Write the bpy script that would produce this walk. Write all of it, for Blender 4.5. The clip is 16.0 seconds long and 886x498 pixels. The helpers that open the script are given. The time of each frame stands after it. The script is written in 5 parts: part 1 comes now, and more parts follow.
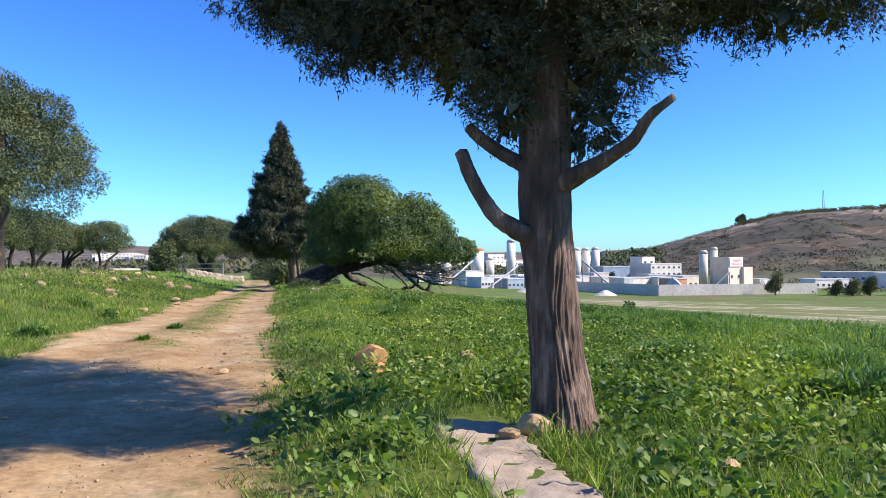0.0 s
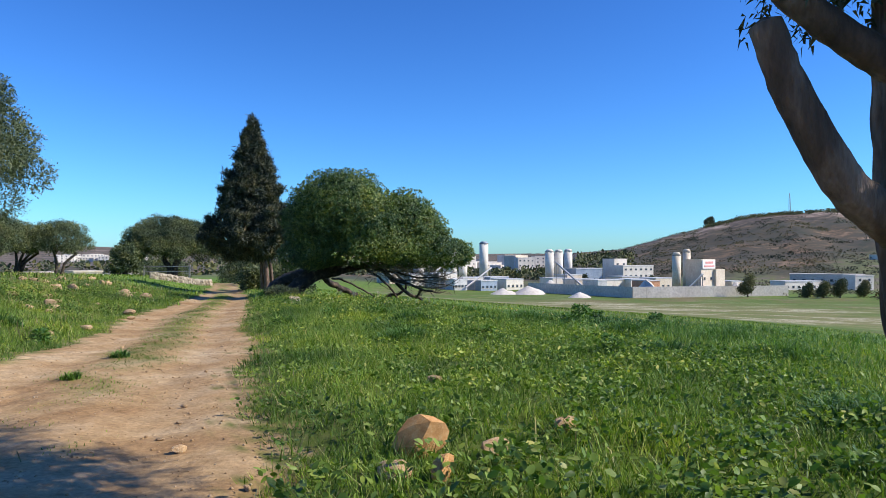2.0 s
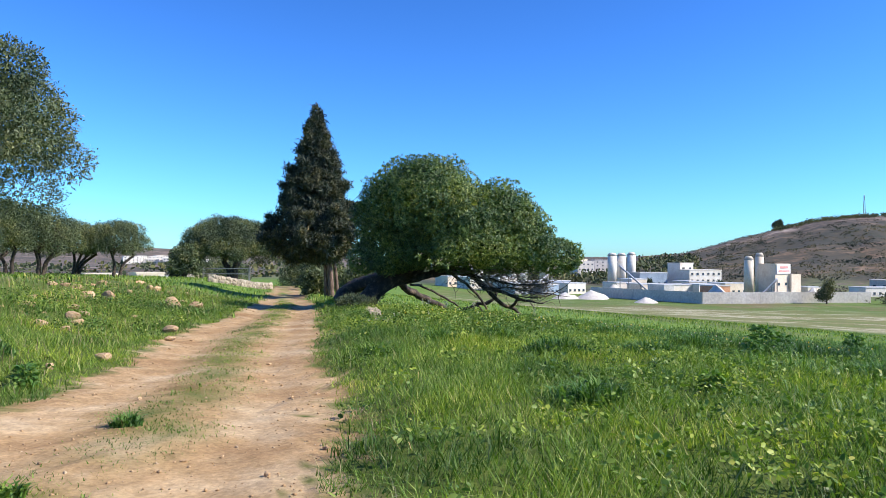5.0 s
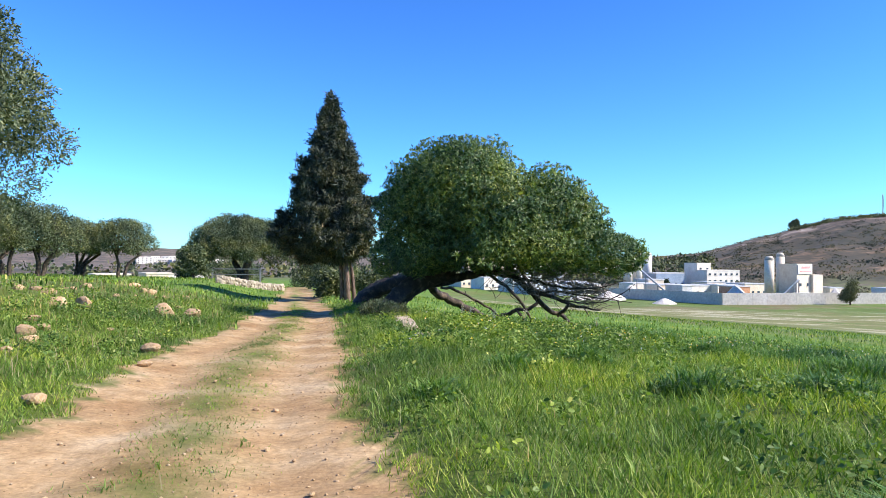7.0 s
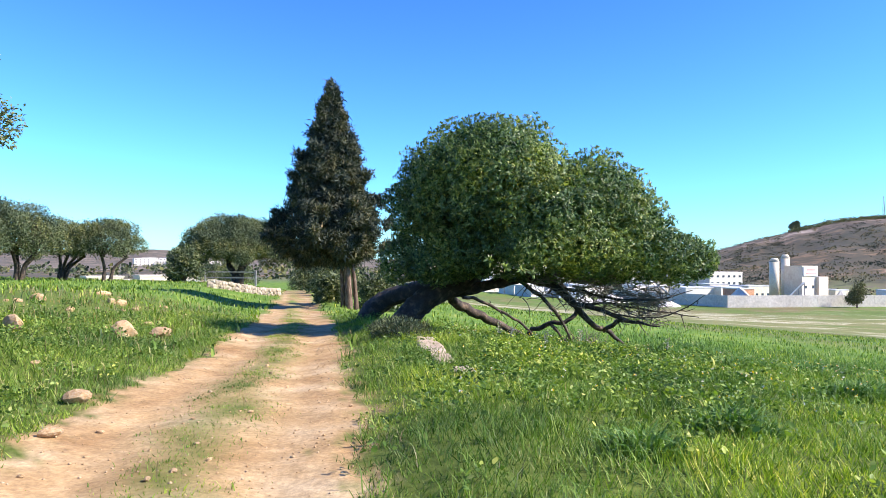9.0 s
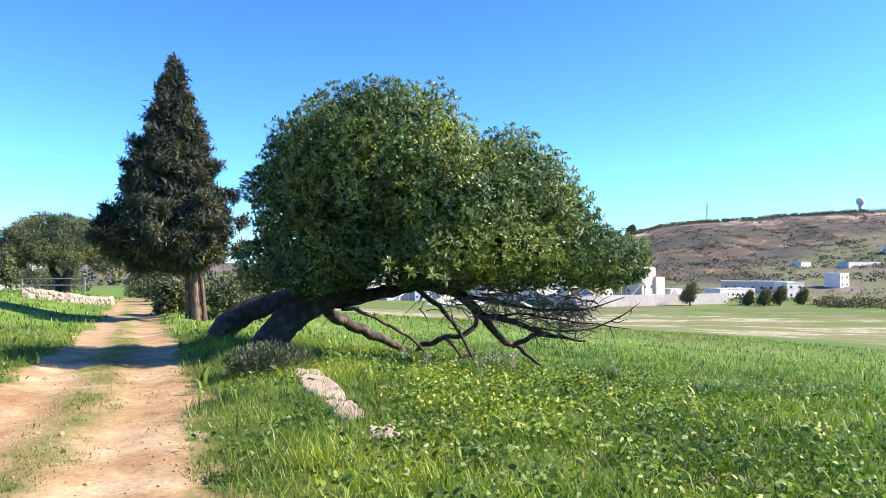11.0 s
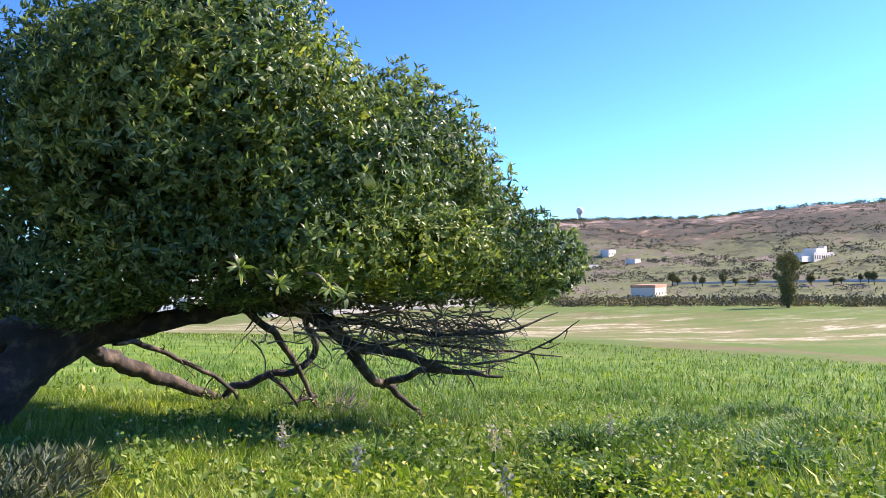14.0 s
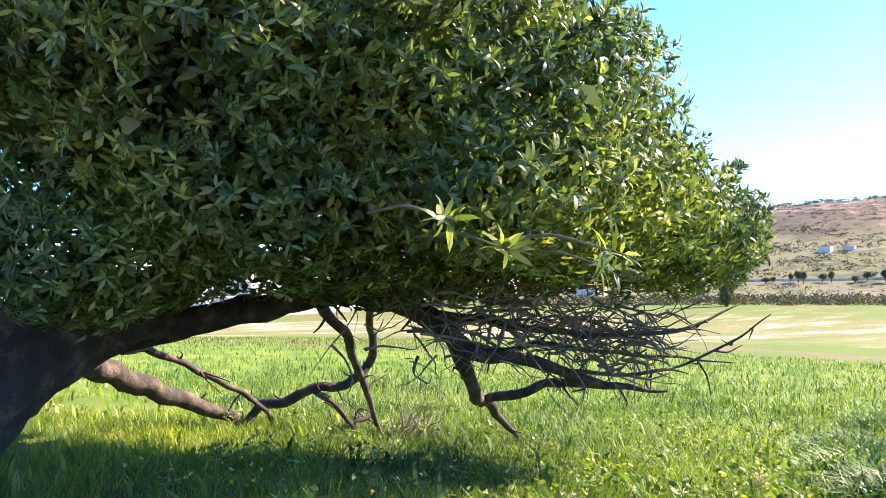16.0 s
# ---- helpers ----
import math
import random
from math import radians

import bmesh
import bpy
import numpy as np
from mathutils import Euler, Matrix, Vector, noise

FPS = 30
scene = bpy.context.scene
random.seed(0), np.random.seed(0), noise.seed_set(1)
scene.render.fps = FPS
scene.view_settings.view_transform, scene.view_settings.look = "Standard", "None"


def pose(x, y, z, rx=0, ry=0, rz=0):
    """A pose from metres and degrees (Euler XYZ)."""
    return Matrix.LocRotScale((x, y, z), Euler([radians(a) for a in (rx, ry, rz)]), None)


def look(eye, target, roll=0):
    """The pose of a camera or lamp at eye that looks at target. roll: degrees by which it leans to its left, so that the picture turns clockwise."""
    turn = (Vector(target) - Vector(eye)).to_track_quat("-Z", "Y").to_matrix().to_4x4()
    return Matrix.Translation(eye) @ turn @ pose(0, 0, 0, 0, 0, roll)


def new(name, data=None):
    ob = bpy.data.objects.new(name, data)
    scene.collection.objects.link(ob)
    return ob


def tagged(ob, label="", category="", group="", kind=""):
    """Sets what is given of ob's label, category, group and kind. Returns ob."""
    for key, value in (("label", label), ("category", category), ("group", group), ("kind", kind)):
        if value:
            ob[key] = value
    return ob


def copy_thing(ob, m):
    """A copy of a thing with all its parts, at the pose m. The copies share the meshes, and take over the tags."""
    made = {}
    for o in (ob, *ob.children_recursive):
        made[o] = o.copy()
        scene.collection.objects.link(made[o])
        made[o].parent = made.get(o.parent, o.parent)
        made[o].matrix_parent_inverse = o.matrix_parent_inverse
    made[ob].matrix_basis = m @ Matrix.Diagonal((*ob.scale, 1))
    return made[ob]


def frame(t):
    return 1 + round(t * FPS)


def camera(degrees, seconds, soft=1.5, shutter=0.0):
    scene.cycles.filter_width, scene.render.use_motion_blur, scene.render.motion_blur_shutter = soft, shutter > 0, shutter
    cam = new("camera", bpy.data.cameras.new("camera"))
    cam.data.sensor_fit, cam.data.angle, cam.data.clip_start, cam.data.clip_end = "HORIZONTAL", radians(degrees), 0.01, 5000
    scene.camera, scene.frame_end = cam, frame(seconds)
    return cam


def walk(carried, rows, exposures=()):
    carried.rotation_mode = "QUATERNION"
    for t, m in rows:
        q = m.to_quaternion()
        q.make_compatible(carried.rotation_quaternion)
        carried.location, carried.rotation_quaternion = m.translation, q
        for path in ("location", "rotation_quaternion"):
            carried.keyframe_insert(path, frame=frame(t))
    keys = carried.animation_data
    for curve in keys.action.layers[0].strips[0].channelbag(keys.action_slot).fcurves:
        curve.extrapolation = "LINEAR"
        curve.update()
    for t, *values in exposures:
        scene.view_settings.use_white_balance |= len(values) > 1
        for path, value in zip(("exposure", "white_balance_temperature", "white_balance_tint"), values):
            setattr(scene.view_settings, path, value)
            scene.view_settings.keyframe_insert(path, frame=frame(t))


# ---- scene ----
cam = camera(61.4, 16.0, soft=0.75)
METRES, EYE, TILT, LEAN, TURN = 27.0, 1.35, 0.6, 0.0, 0.0
ROWS = [
    (0.0, 0.0, 0.0, 0.0, -0.0, 0.0, -0.0),
    (0.5, -0.0053, 0.0302, -0.0003, -1.41, 0.04, -0.04),
    (1.0, -0.0119, 0.0603, -0.0002, -2.73, 0.09, -0.04),
    (1.5, -0.0223, 0.089, 0.0004, -2.78, 0.09, -0.02),
    (2.0, -0.031, 0.1169, 0.0019, -2.26, 0.12, -0.1),
    (2.5, -0.037, 0.1467, 0.0021, -1.94, 0.16, -0.15),
    (3.0, -0.0441, 0.174, 0.0021, -0.92, 0.2, -0.21),
    (3.5, -0.051, 0.2033, 0.0021, -0.52, 0.25, -0.25),
    (4.0, -0.0613, 0.2308, 0.0018, 0.63, 0.29, -0.27),
    (6.5, -0.1009, 0.3813, -0.0022, 2.52, 0.35, -0.32),
    (7.0, -0.1103, 0.4133, -0.0021, 2.93, 0.35, -0.3),
    (7.5, -0.1181, 0.443, -0.0024, 3.73, 0.37, -0.34),
    (8.0, -0.124, 0.4763, -0.0016, 3.78, 0.4, -0.32),
    (10.5, -0.1605, 0.6365, -0.0004, -4.55, 0.65, -0.17),
    (11.0, -0.1634, 0.6691, -0.0012, -8.42, 0.73, -0.04),
    (11.5, -0.1686, 0.6999, -0.0019, -10.58, 0.79, 0.12),
    (12.0, -0.1735, 0.7288, -0.0037, -13.85, 0.87, 0.19),
    (12.5, -0.178, 0.7587, -0.0034, -15.63, 0.89, 0.18),
    (13.0, -0.1795, 0.7917, -0.0028, -18.73, 0.98, 0.23),
    (13.5, -0.1795, 0.8228, -0.0018, -23.32, 1.03, 0.45),
    (14.0, -0.1822, 0.854, -0.0031, -27.47, 1.13, 0.66),
    (14.5, -0.1831, 0.8845, -0.0054, -30.31, 1.29, 0.67),
    (15.0, -0.19, 0.9142, -0.0064, -31.49, 1.22, 0.67),
    (15.5, -0.1971, 0.9453, -0.0083, -31.76, 1.22, 0.62),
    (16.0, -0.2013, 0.9751, -0.0112, -32.19, 1.14, 0.7),
]
walk(cam, [(t, pose(0, 0, EYE, TILT, LEAN, TURN) @ pose(METRES * x, METRES * y, METRES * z, 90 + pitch, roll, yaw)) for t, x, y, z, yaw, pitch, roll in ROWS],
     exposures=[(0.0, 0.7, 6500, 14), (2.0, 0.33, 6450, 10), (3.5, 0.48, 6400, 10), (7.0, 0.88, 6450, 11), (11.0, 1.25, 6750, 16), (13.0, 1.22, 6900, 21), (15.0, 1.22, 7250, 24), (15.5, 1.47, 7450, 25), (16.0, 1.9, 7650, 25)])

# ---- light ----
SUN_BEARING, SUN_HEIGHT = radians(100), radians(38)
world = bpy.data.worlds.new("sky")
scene.world = world
world.use_nodes = True
wn, wl = world.node_tree.nodes, world.node_tree.links
sky = wn.new("ShaderNodeTexSky")
sky.sky_type, sky.sun_disc = "NISHITA", False
sky.sun_elevation, sky.sun_rotation = SUN_HEIGHT, SUN_BEARING
sky.air_density, sky.dust_density, sky.ozone_density = 1.0, 0.25, 3.0
deep = wn.new("ShaderNodeMix")
deep.data_type, deep.blend_type = "RGBA", "MULTIPLY"
deep.inputs[0].default_value, deep.inputs[7].default_value = 1.0, (0.077, 0.121, 0.166, 1)
clear = wn.new("ShaderNodeGamma")
clear.inputs["Gamma"].default_value = 1.4
wl.new(sky.outputs["Color"], deep.inputs[6])
wl.new(deep.outputs[2], clear.inputs["Color"])
wl.new(clear.outputs["Color"], wn["Background"].inputs["Color"])
wn["Background"].inputs["Strength"].default_value = 0.95
sun = new("sun", bpy.data.lights.new("sun", "SUN"))
sun.data.energy, sun.data.angle, sun.data.color = 5.0, radians(0.5), (1.0, 0.93, 0.80)
sun.matrix_world = look((0, 0, 60), Vector((0, 0, 60)) - Vector((math.sin(SUN_BEARING) * math.cos(SUN_HEIGHT), math.cos(SUN_BEARING) * math.cos(SUN_HEIGHT), math.sin(SUN_HEIGHT))))


# ---- materials ----
def shader(name):
    m = bpy.data.materials.new(name)
    m.use_nodes = True
    return m, m.node_tree.nodes, m.node_tree.links, m.node_tree.nodes["Principled BSDF"]


def ramp(nodes, stops):
    r = nodes.new("ShaderNodeValToRGB")
    while len(r.color_ramp.elements) < len(stops):
        r.color_ramp.elements.new(0.5)
    for e, (p, c) in zip(r.color_ramp.elements, stops):
        e.position, e.color = p, (*c, 1)
    return r


def noise_node(nodes, links, scale, detail=4.0, vec=None, rough=0.6):
    n = nodes.new("ShaderNodeTexNoise")
    n.inputs["Scale"].default_value, n.inputs["Detail"].default_value, n.inputs["Roughness"].default_value = scale, detail, rough
    if vec is not None:
        links.new(vec, n.inputs["Vector"])
    return n


def mix(nodes, links, fac, a, b, how="MIX"):
    m = nodes.new("ShaderNodeMix")
    m.data_type, m.blend_type = "RGBA", how
    for sock, v in ((m.inputs[0], fac), (m.inputs[6], a), (m.inputs[7], b)):
        if isinstance(v, (int, float)):
            sock.default_value = v
        elif isinstance(v, tuple):
            sock.default_value = (*v, 1)
        else:
            links.new(v, sock)
    return m.outputs[2]


def rough_surface(name, stops, scale=3.0, fine=30.0, rough=0.85, bump=0.3, depth=0.02, stretch=(1, 1, 1), metal=0.0, per_object=0.0):
    """A surface with a coarse and a fine variation of colour and a relief."""
    m, n, l, b = shader(name)
    co = n.new("ShaderNodeTexCoord")
    mp = n.new("ShaderNodeMapping")
    mp.inputs["Scale"].default_value = stretch
    l.new(co.outputs["Object"], mp.inputs["Vector"])
    big, small = noise_node(n, l, scale, 5, mp.outputs[0]), noise_node(n, l, fine, 4, mp.outputs[0])
    r = ramp(n, stops)
    l.new(big.outputs["Fac"], r.inputs["Fac"])
    c = mix(n, l, 0.45, r.outputs["Color"], small.outputs["Fac"], "OVERLAY")
    if per_object:
        info, hsv = n.new("ShaderNodeObjectInfo"), n.new("ShaderNodeHueSaturation")
        mr = n.new("ShaderNodeMapRange")
        mr.inputs[3].default_value, mr.inputs[4].default_value = 1 - per_object, 1 + per_object
        l.new(info.outputs["Random"], mr.inputs[0])
        l.new(mr.outputs[0], hsv.inputs["Value"])
        l.new(c, hsv.inputs["Color"])
        c = hsv.outputs["Color"]
    l.new(c, b.inputs["Base Color"])
    b.inputs["Roughness"].default_value, b.inputs["Metallic"].default_value = rough, metal
    if bump:
        bp = n.new("ShaderNodeBump")
        bp.inputs["Strength"].default_value, bp.inputs["Distance"].default_value = bump, depth
        l.new(mix(n, l, 0.5, big.outputs["Fac"], small.outputs["Fac"]), bp.inputs["Height"])
        l.new(bp.outputs[0], b.inputs["Normal"])
    return m


def leafy(name, stops, rough=0.5, through_light=0.35, patch=0.6, glow=(1.0, 1.15, 0.35), patch_stops=((0.36, (0.42, 0.52, 0.55)), (0.5, (0.9, 0.92, 0.9)), (0.64, (1.4, 1.22, 0.85)))):
    """Leaves and blades: one tone an island, patches of tone over the ground, and light passing through."""
    m, n, l, b = shader(name)
    geo = n.new("ShaderNodeNewGeometry")
    r = ramp(n, stops)
    l.new(geo.outputs["Random Per Island"], r.inputs["Fac"])
    pn = noise_node(n, l, patch, 3, geo.outputs["Position"])
    pr = ramp(n, patch_stops)
    l.new(pn.outputs["Fac"], pr.inputs["Fac"])
    c = mix(n, l, 1.0, r.outputs["Color"], pr.outputs["Color"], "MULTIPLY")
    l.new(c, b.inputs["Base Color"])
    b.inputs["Roughness"].default_value = rough
    b.inputs["Specular IOR Level"].default_value = 0.22
    tr = n.new("ShaderNodeBsdfTranslucent")
    l.new(mix(n, l, 1.0, c, glow, "MULTIPLY"), tr.inputs["Color"])
    ms = n.new("ShaderNodeMixShader")
    ms.inputs[0].default_value = through_light
    l.new(b.outputs[0], ms.inputs[1])
    l.new(tr.outputs[0], ms.inputs[2])
    l.new(ms.outputs[0], n["Material Output"].inputs["Surface"])
    return m


GRASS = leafy("meadow_grass", ((0.0, (0.05, 0.115, 0.018)), (0.5, (0.185, 0.29, 0.046)), (0.88, (0.31, 0.39, 0.09)), (1.0, (0.46, 0.43, 0.22))), patch=0.35)
WHEAT = leafy("tall_cereal_grass", ((0.0, (0.05, 0.125, 0.028)), (0.6, (0.12, 0.235, 0.055)), (1.0, (0.24, 0.35, 0.11))), patch=0.3)
WEED = leafy("broad_weed_leaf", ((0.0, (0.06, 0.115, 0.022)), (0.5, (0.165, 0.255, 0.05)), (0.9, (0.29, 0.37, 0.095)), (1.0, (0.44, 0.43, 0.15))), rough=0.45, through_light=0.35, patch=0.5)
BUSH = leafy("glossy_lance_leaf", ((0.0, (0.03, 0.06, 0.018)), (0.5, (0.11, 0.165, 0.06)), (0.88, (0.23, 0.29, 0.125)), (1.0, (0.38, 0.40, 0.18))), rough=0.36, through_light=0.30, patch=0.9, glow=(1.7, 1.9, 0.75))
SAGE = leafy("grey_green_leaf", ((0.0, (0.045, 0.062, 0.035)), (1.0, (0.14, 0.17, 0.11))), rough=0.7, through_light=0.15, patch=1.5)
MAUVE = leafy("pale_mauve_petal", ((0.0, (0.36, 0.31, 0.31)), (1.0, (0.56, 0.50, 0.49))), rough=0.7, through_light=0.3, patch=2.0)
RUBBLE = rough_surface("grey_rubble", ((0.3, (0.26, 0.20, 0.14)), (0.7, (0.46, 0.39, 0.30))), scale=3, fine=25, bump=0.5, per_object=0.25)
CYPRESS = leafy("cypress_spray", ((0.0, (0.024, 0.034, 0.024)), (0.6, (0.066, 0.076, 0.056)), (0.93, (0.14, 0.145, 0.11)), (1.0, (0.14, 0.115, 0.08))), rough=0.7, through_light=0.12, patch=0.8)
OLIVE = leafy("olive_leaf", ((0.0, (0.05, 0.07, 0.032)), (0.6, (0.125, 0.15, 0.075)), (1.0, (0.24, 0.26, 0.16))), rough=0.5, through_light=0.2, patch=0.5)
# far scrub, greyed and lightened: the haze of distance is put into its colour
HAZED_HEATH = leafy("hazed_heath_scrub", ((0.0, (0.07, 0.08, 0.055)), (0.6, (0.12, 0.115, 0.08)), (1.0, (0.19, 0.15, 0.115))), rough=0.85, through_light=0.08, patch=0.02)
SCRUB = leafy("hillside_scrub", ((0.0, (0.06, 0.075, 0.04)), (0.6, (0.105, 0.12, 0.06)), (1.0, (0.17, 0.16, 0.09))), rough=0.8, through_light=0.1, patch=0.02)
PETAL = leafy("flower_petal", ((0.0, (0.8, 0.5, 0.03)), (0.4, (0.85, 0.6, 0.05)), (0.41, (0.55, 0.5, 0.6)), (1.0, (0.75, 0.72, 0.78))), patch=0.4)
DRY = leafy("dry_stalk", ((0.0, (0.22, 0.17, 0.09)), (1.0, (0.38, 0.31, 0.18))), through_light=0.2)
BARK = rough_surface("fibrous_bark", ((0.25, (0.035, 0.021, 0.015)), (0.5, (0.11, 0.066, 0.044)), (0.72, (0.30, 0.20, 0.15))), scale=11, fine=48, bump=1.0, depth=0.03, stretch=(1, 1, 0.24))
LIMB = rough_surface("grey_brown_bark", ((0.3, (0.024, 0.017, 0.013)), (0.52, (0.05, 0.035, 0.026)), (0.74, (0.20, 0.14, 0.095))), scale=5, fine=35, bump=1.0, depth=0.035)
TWIG = rough_surface("dead_twig_bark", ((0.3, (0.10, 0.075, 0.055)), (0.7, (0.25, 0.20, 0.155))), scale=8, fine=50, bump=0.3)
STONE = rough_surface("ochre_limestone", ((0.25, (0.33, 0.18, 0.075)), (0.5, (0.45, 0.29, 0.15)), (0.75, (0.54, 0.44, 0.31))), scale=5, fine=38, bump=0.6, per_object=0.25)
OCHRE = rough_surface("orange_sandstone", ((0.25, (0.40, 0.17, 0.055)), (0.5, (0.52, 0.27, 0.10)), (0.75, (0.60, 0.40, 0.2))), scale=5, fine=38, bump=0.6)
SLAB = rough_surface("old_concrete", ((0.25, (0.27, 0.20, 0.14)), (0.5, (0.37, 0.285, 0.21)), (0.75, (0.48, 0.395, 0.31))), scale=3, fine=45, bump=0.55)
CONCRETE = rough_surface("grey_concrete", ((0.3, (0.42, 0.38, 0.33)), (0.7, (0.58, 0.53, 0.47))), scale=0.12, fine=1.5, bump=0)
RENDER = rough_surface("white_render", ((0.3, (0.60, 0.53, 0.45)), (0.7, (0.76, 0.70, 0.62))), scale=0.3, fine=2.0, bump=0)
CREAM = rough_surface("cream_render", ((0.3, (0.60, 0.49, 0.37)), (0.7, (0.72, 0.61, 0.49))), scale=0.3, fine=2.0, bump=0)
TERRA = rough_surface("terracotta", ((0.3, (0.42, 0.20, 0.11)), (0.7, (0.55, 0.30, 0.18))), scale=0.5, fine=3, bump=0)
ORANGE = rough_surface("orange_paint", ((0.3, (0.75, 0.16, 0.03)), (0.7, (0.85, 0.22, 0.04))), scale=0.5, fine=3, bump=0)
ROOF = rough_surface("dusty_sheet_roof", ((0.3, (0.40, 0.39, 0.39)), (0.7, (0.60, 0.59, 0.58))), scale=0.3, fine=3, rough=0.6, bump=0)
BLUE = rough_surface("blue_grey_sheet", ((0.3, (0.20, 0.26, 0.34)), (0.7, (0.30, 0.36, 0.44))), scale=0.3, fine=3, rough=0.6, bump=0)
STEEL = rough_surface("weathered_steel", ((0.3, (0.20, 0.19, 0.18)), (0.7, (0.34, 0.32, 0.30))), scale=0.6, fine=5, rough=0.55, bump=0, metal=0.4)
SANDY = rough_surface("pale_gravel", ((0.3, (0.50, 0.44, 0.38)), (0.7, (0.66, 0.60, 0.53))), scale=0.5, fine=6, bump=0.3)
REDSIGN = rough_surface("faded_red_print", ((0.3, (0.68, 0.24, 0.22)), (0.7, (0.78, 0.40, 0.37))), scale=0.5, fine=3, bump=0)
PALESIGN = rough_surface("pale_print", ((0.3, (0.78, 0.70, 0.66)), (0.7, (0.85, 0.80, 0.76))), scale=0.5, fine=3, bump=0)
GLASS, _n, _l, _b = shader("dark_window_glass")
_b.inputs["Base Color"].default_value, _b.inputs["Roughness"].default_value = (0.05, 0.07, 0.09, 1), 0.12


# ---- the lie of the land ----
def smooth(a, b, v):
    t = np.clip((v - a) / (b - a), 0, 1)
    return t * t * (3 - 2 * t)


def wave(x, y, size, seed=0):
    """Smooth uneven ground, about -1 to 1."""
    a = 6.2832 / size
    return (np.sin(a * (x + 0.31 * y) + seed) * np.sin(a * (0.83 * y - 0.27 * x) + 1.7 * seed + 1) + 0.6 * np.sin(2.3 * a * (0.6 * x - 0.9 * y) + 2.1 * seed)
            * np.sin(1.9 * a * (0.9 * x + 0.5 * y) + seed + 2) + 0.4 * np.sin(4.7 * a * (x * 0.2 + y) + 3 * seed) * np.sin(4.1 * a * (x - 0.3 * y) + seed)) / 1.6


def track_edges(y):
    """x of the left and right edge of the dirt track."""
    far = np.maximum(y - 30, 0)
    right = -0.17 - 0.223 * y - 0.035 * far + 0.10 * np.sin(y * 0.9) + 0.06 * np.sin(y * 2.3 + 1)
    left = -4.16 - 0.155 * y - 0.09 * far + 0.14 * np.sin(y * 0.7 + 2) + 0.07 * np.sin(y * 2.9)
    return left, np.maximum(right, left + 2.2)


STATION = (-3.0, 11.2)
RIDGE = ((-180, 6), (-60, 8), (-40, 10), (-30, 16), (-24, 20), (-18, 14), (-8, 6), (5, 8), (12, 10), (15.8, 15), (19.3, 37), (22.3, 56), (24.8, 70), (28, 75), (33.2, 81), (38.5, 86), (45.7, 81), (52.6, 94), (61, 100), (75, 100), (100, 70), (130, 20), (180, 6))


def land(x, y):
    """Height of the ground: the track, its bank, the falling field, the valley and the ridge behind it."""
    x, y = np.asarray(x, float), np.asarray(y, float)
    left, right = track_edges(np.clip(y, -20, 140))
    base = -0.85 * smooth(26, 56, y) - 0.006 * np.maximum(y - 70, 0)
    base = np.maximum(base, -3.2)
    out = np.maximum(x - right, 0)
    inn = np.maximum(left - x, 0)
    z = base + 0.13 * smooth(0.0, 0.9, out) - 0.24 * smooth(0.6, 2.2, out) * smooth(27.5, 32, y) - (0.10 * np.clip(out - 2.3, 0, 7) + 0.07 * np.maximum(out - 9.3, 0)) * smooth(13, 31, y) - 0.045 * np.maximum(out - 4.5, 0) * (1 - smooth(13, 31, y))
    z = z + 0.75 * smooth(0.2, 5.5, inn) + 0.03 * np.clip(inn - 4, 0, 30)
    u = (x - left) / (right - left)
    on = (u > 0) & (u < 1)
    rut = np.exp(-((u - 0.24) / 0.13) ** 2) + np.exp(-((u - 0.76) / 0.13) ** 2)
    z = z - np.where(on, 0.05 * rut, 0)
    near = 1 - smooth(30, 90, np.hypot(x + 3, y - 15))
    z = z + near * (0.05 * wave(x, y, 5.5, 1) * np.where(on, 0.25, 1) + 0.015 * wave(x, y, 1.1, 2))
    dx, dy = x - STATION[0], y - STATION[1]
    r, b = np.hypot(dx, dy), np.degrees(np.arctan2(dx, dy))
    floor = -6 - 4.6 * smooth(-14, 8, b) + 4.6 * smooth(110, 170, b)
    z = np.clip(z, -12.3, 6)
    z = z + (floor - z) * smooth(45, 235, r)
    top = np.interp(b, [p for p, _ in RIDGE], [h for _, h in RIDGE])
    high = smooth(8, 13, b) * (1 - smooth(120, 150, b))
    start, reach = 1700 - 1370 * high, 3500 - 2740 * high
    rise = np.maximum(1.4 + top / 1331 * reach - floor, 0)
    hill = rise * np.clip((r - start) / (reach - start), 0, 1.0) ** 1.15
    rugged = smooth(330, 600, r) * smooth(20, 60, top)
    return z + hill + rugged * (4.0 * wave(x, y, 140, 3) + 1.6 * wave(x, y, 45, 5)) * (1 - 0.7 * smooth(0.85, 1.0, r / reach))


def level(x, y):
    return float(land(np.array([x]), np.array([y]))[0])


def far_place(bearing, d, sink=0.0):
    x, y = STATION[0] + d * math.sin(radians(bearing)), STATION[1] + d * math.cos(radians(bearing))
    return x, y, level(x, y) - sink


# ---- mesh tools ----
def mesh_np(name, V, F, smooth_faces=False):
    V, F = np.asarray(V, np.float32), np.asarray(F, np.int32)
    me = bpy.data.meshes.new(name)
    n, k = F.shape
    me.vertices.add(len(V))
    me.vertices.foreach_set("co", V.ravel())
    me.loops.add(n * k)
    me.loops.foreach_set("vertex_index", F.ravel())
    me.polygons.add(n)
    me.polygons.foreach_set("loop_start", np.arange(0, n * k, k, dtype=np.int32))
    me.polygons.foreach_set("loop_total", np.full(n, k, np.int32))
    if smooth_faces:
        me.polygons.foreach_set("use_smooth", np.ones(n, bool))
    me.update(calc_edges=True)
    return me


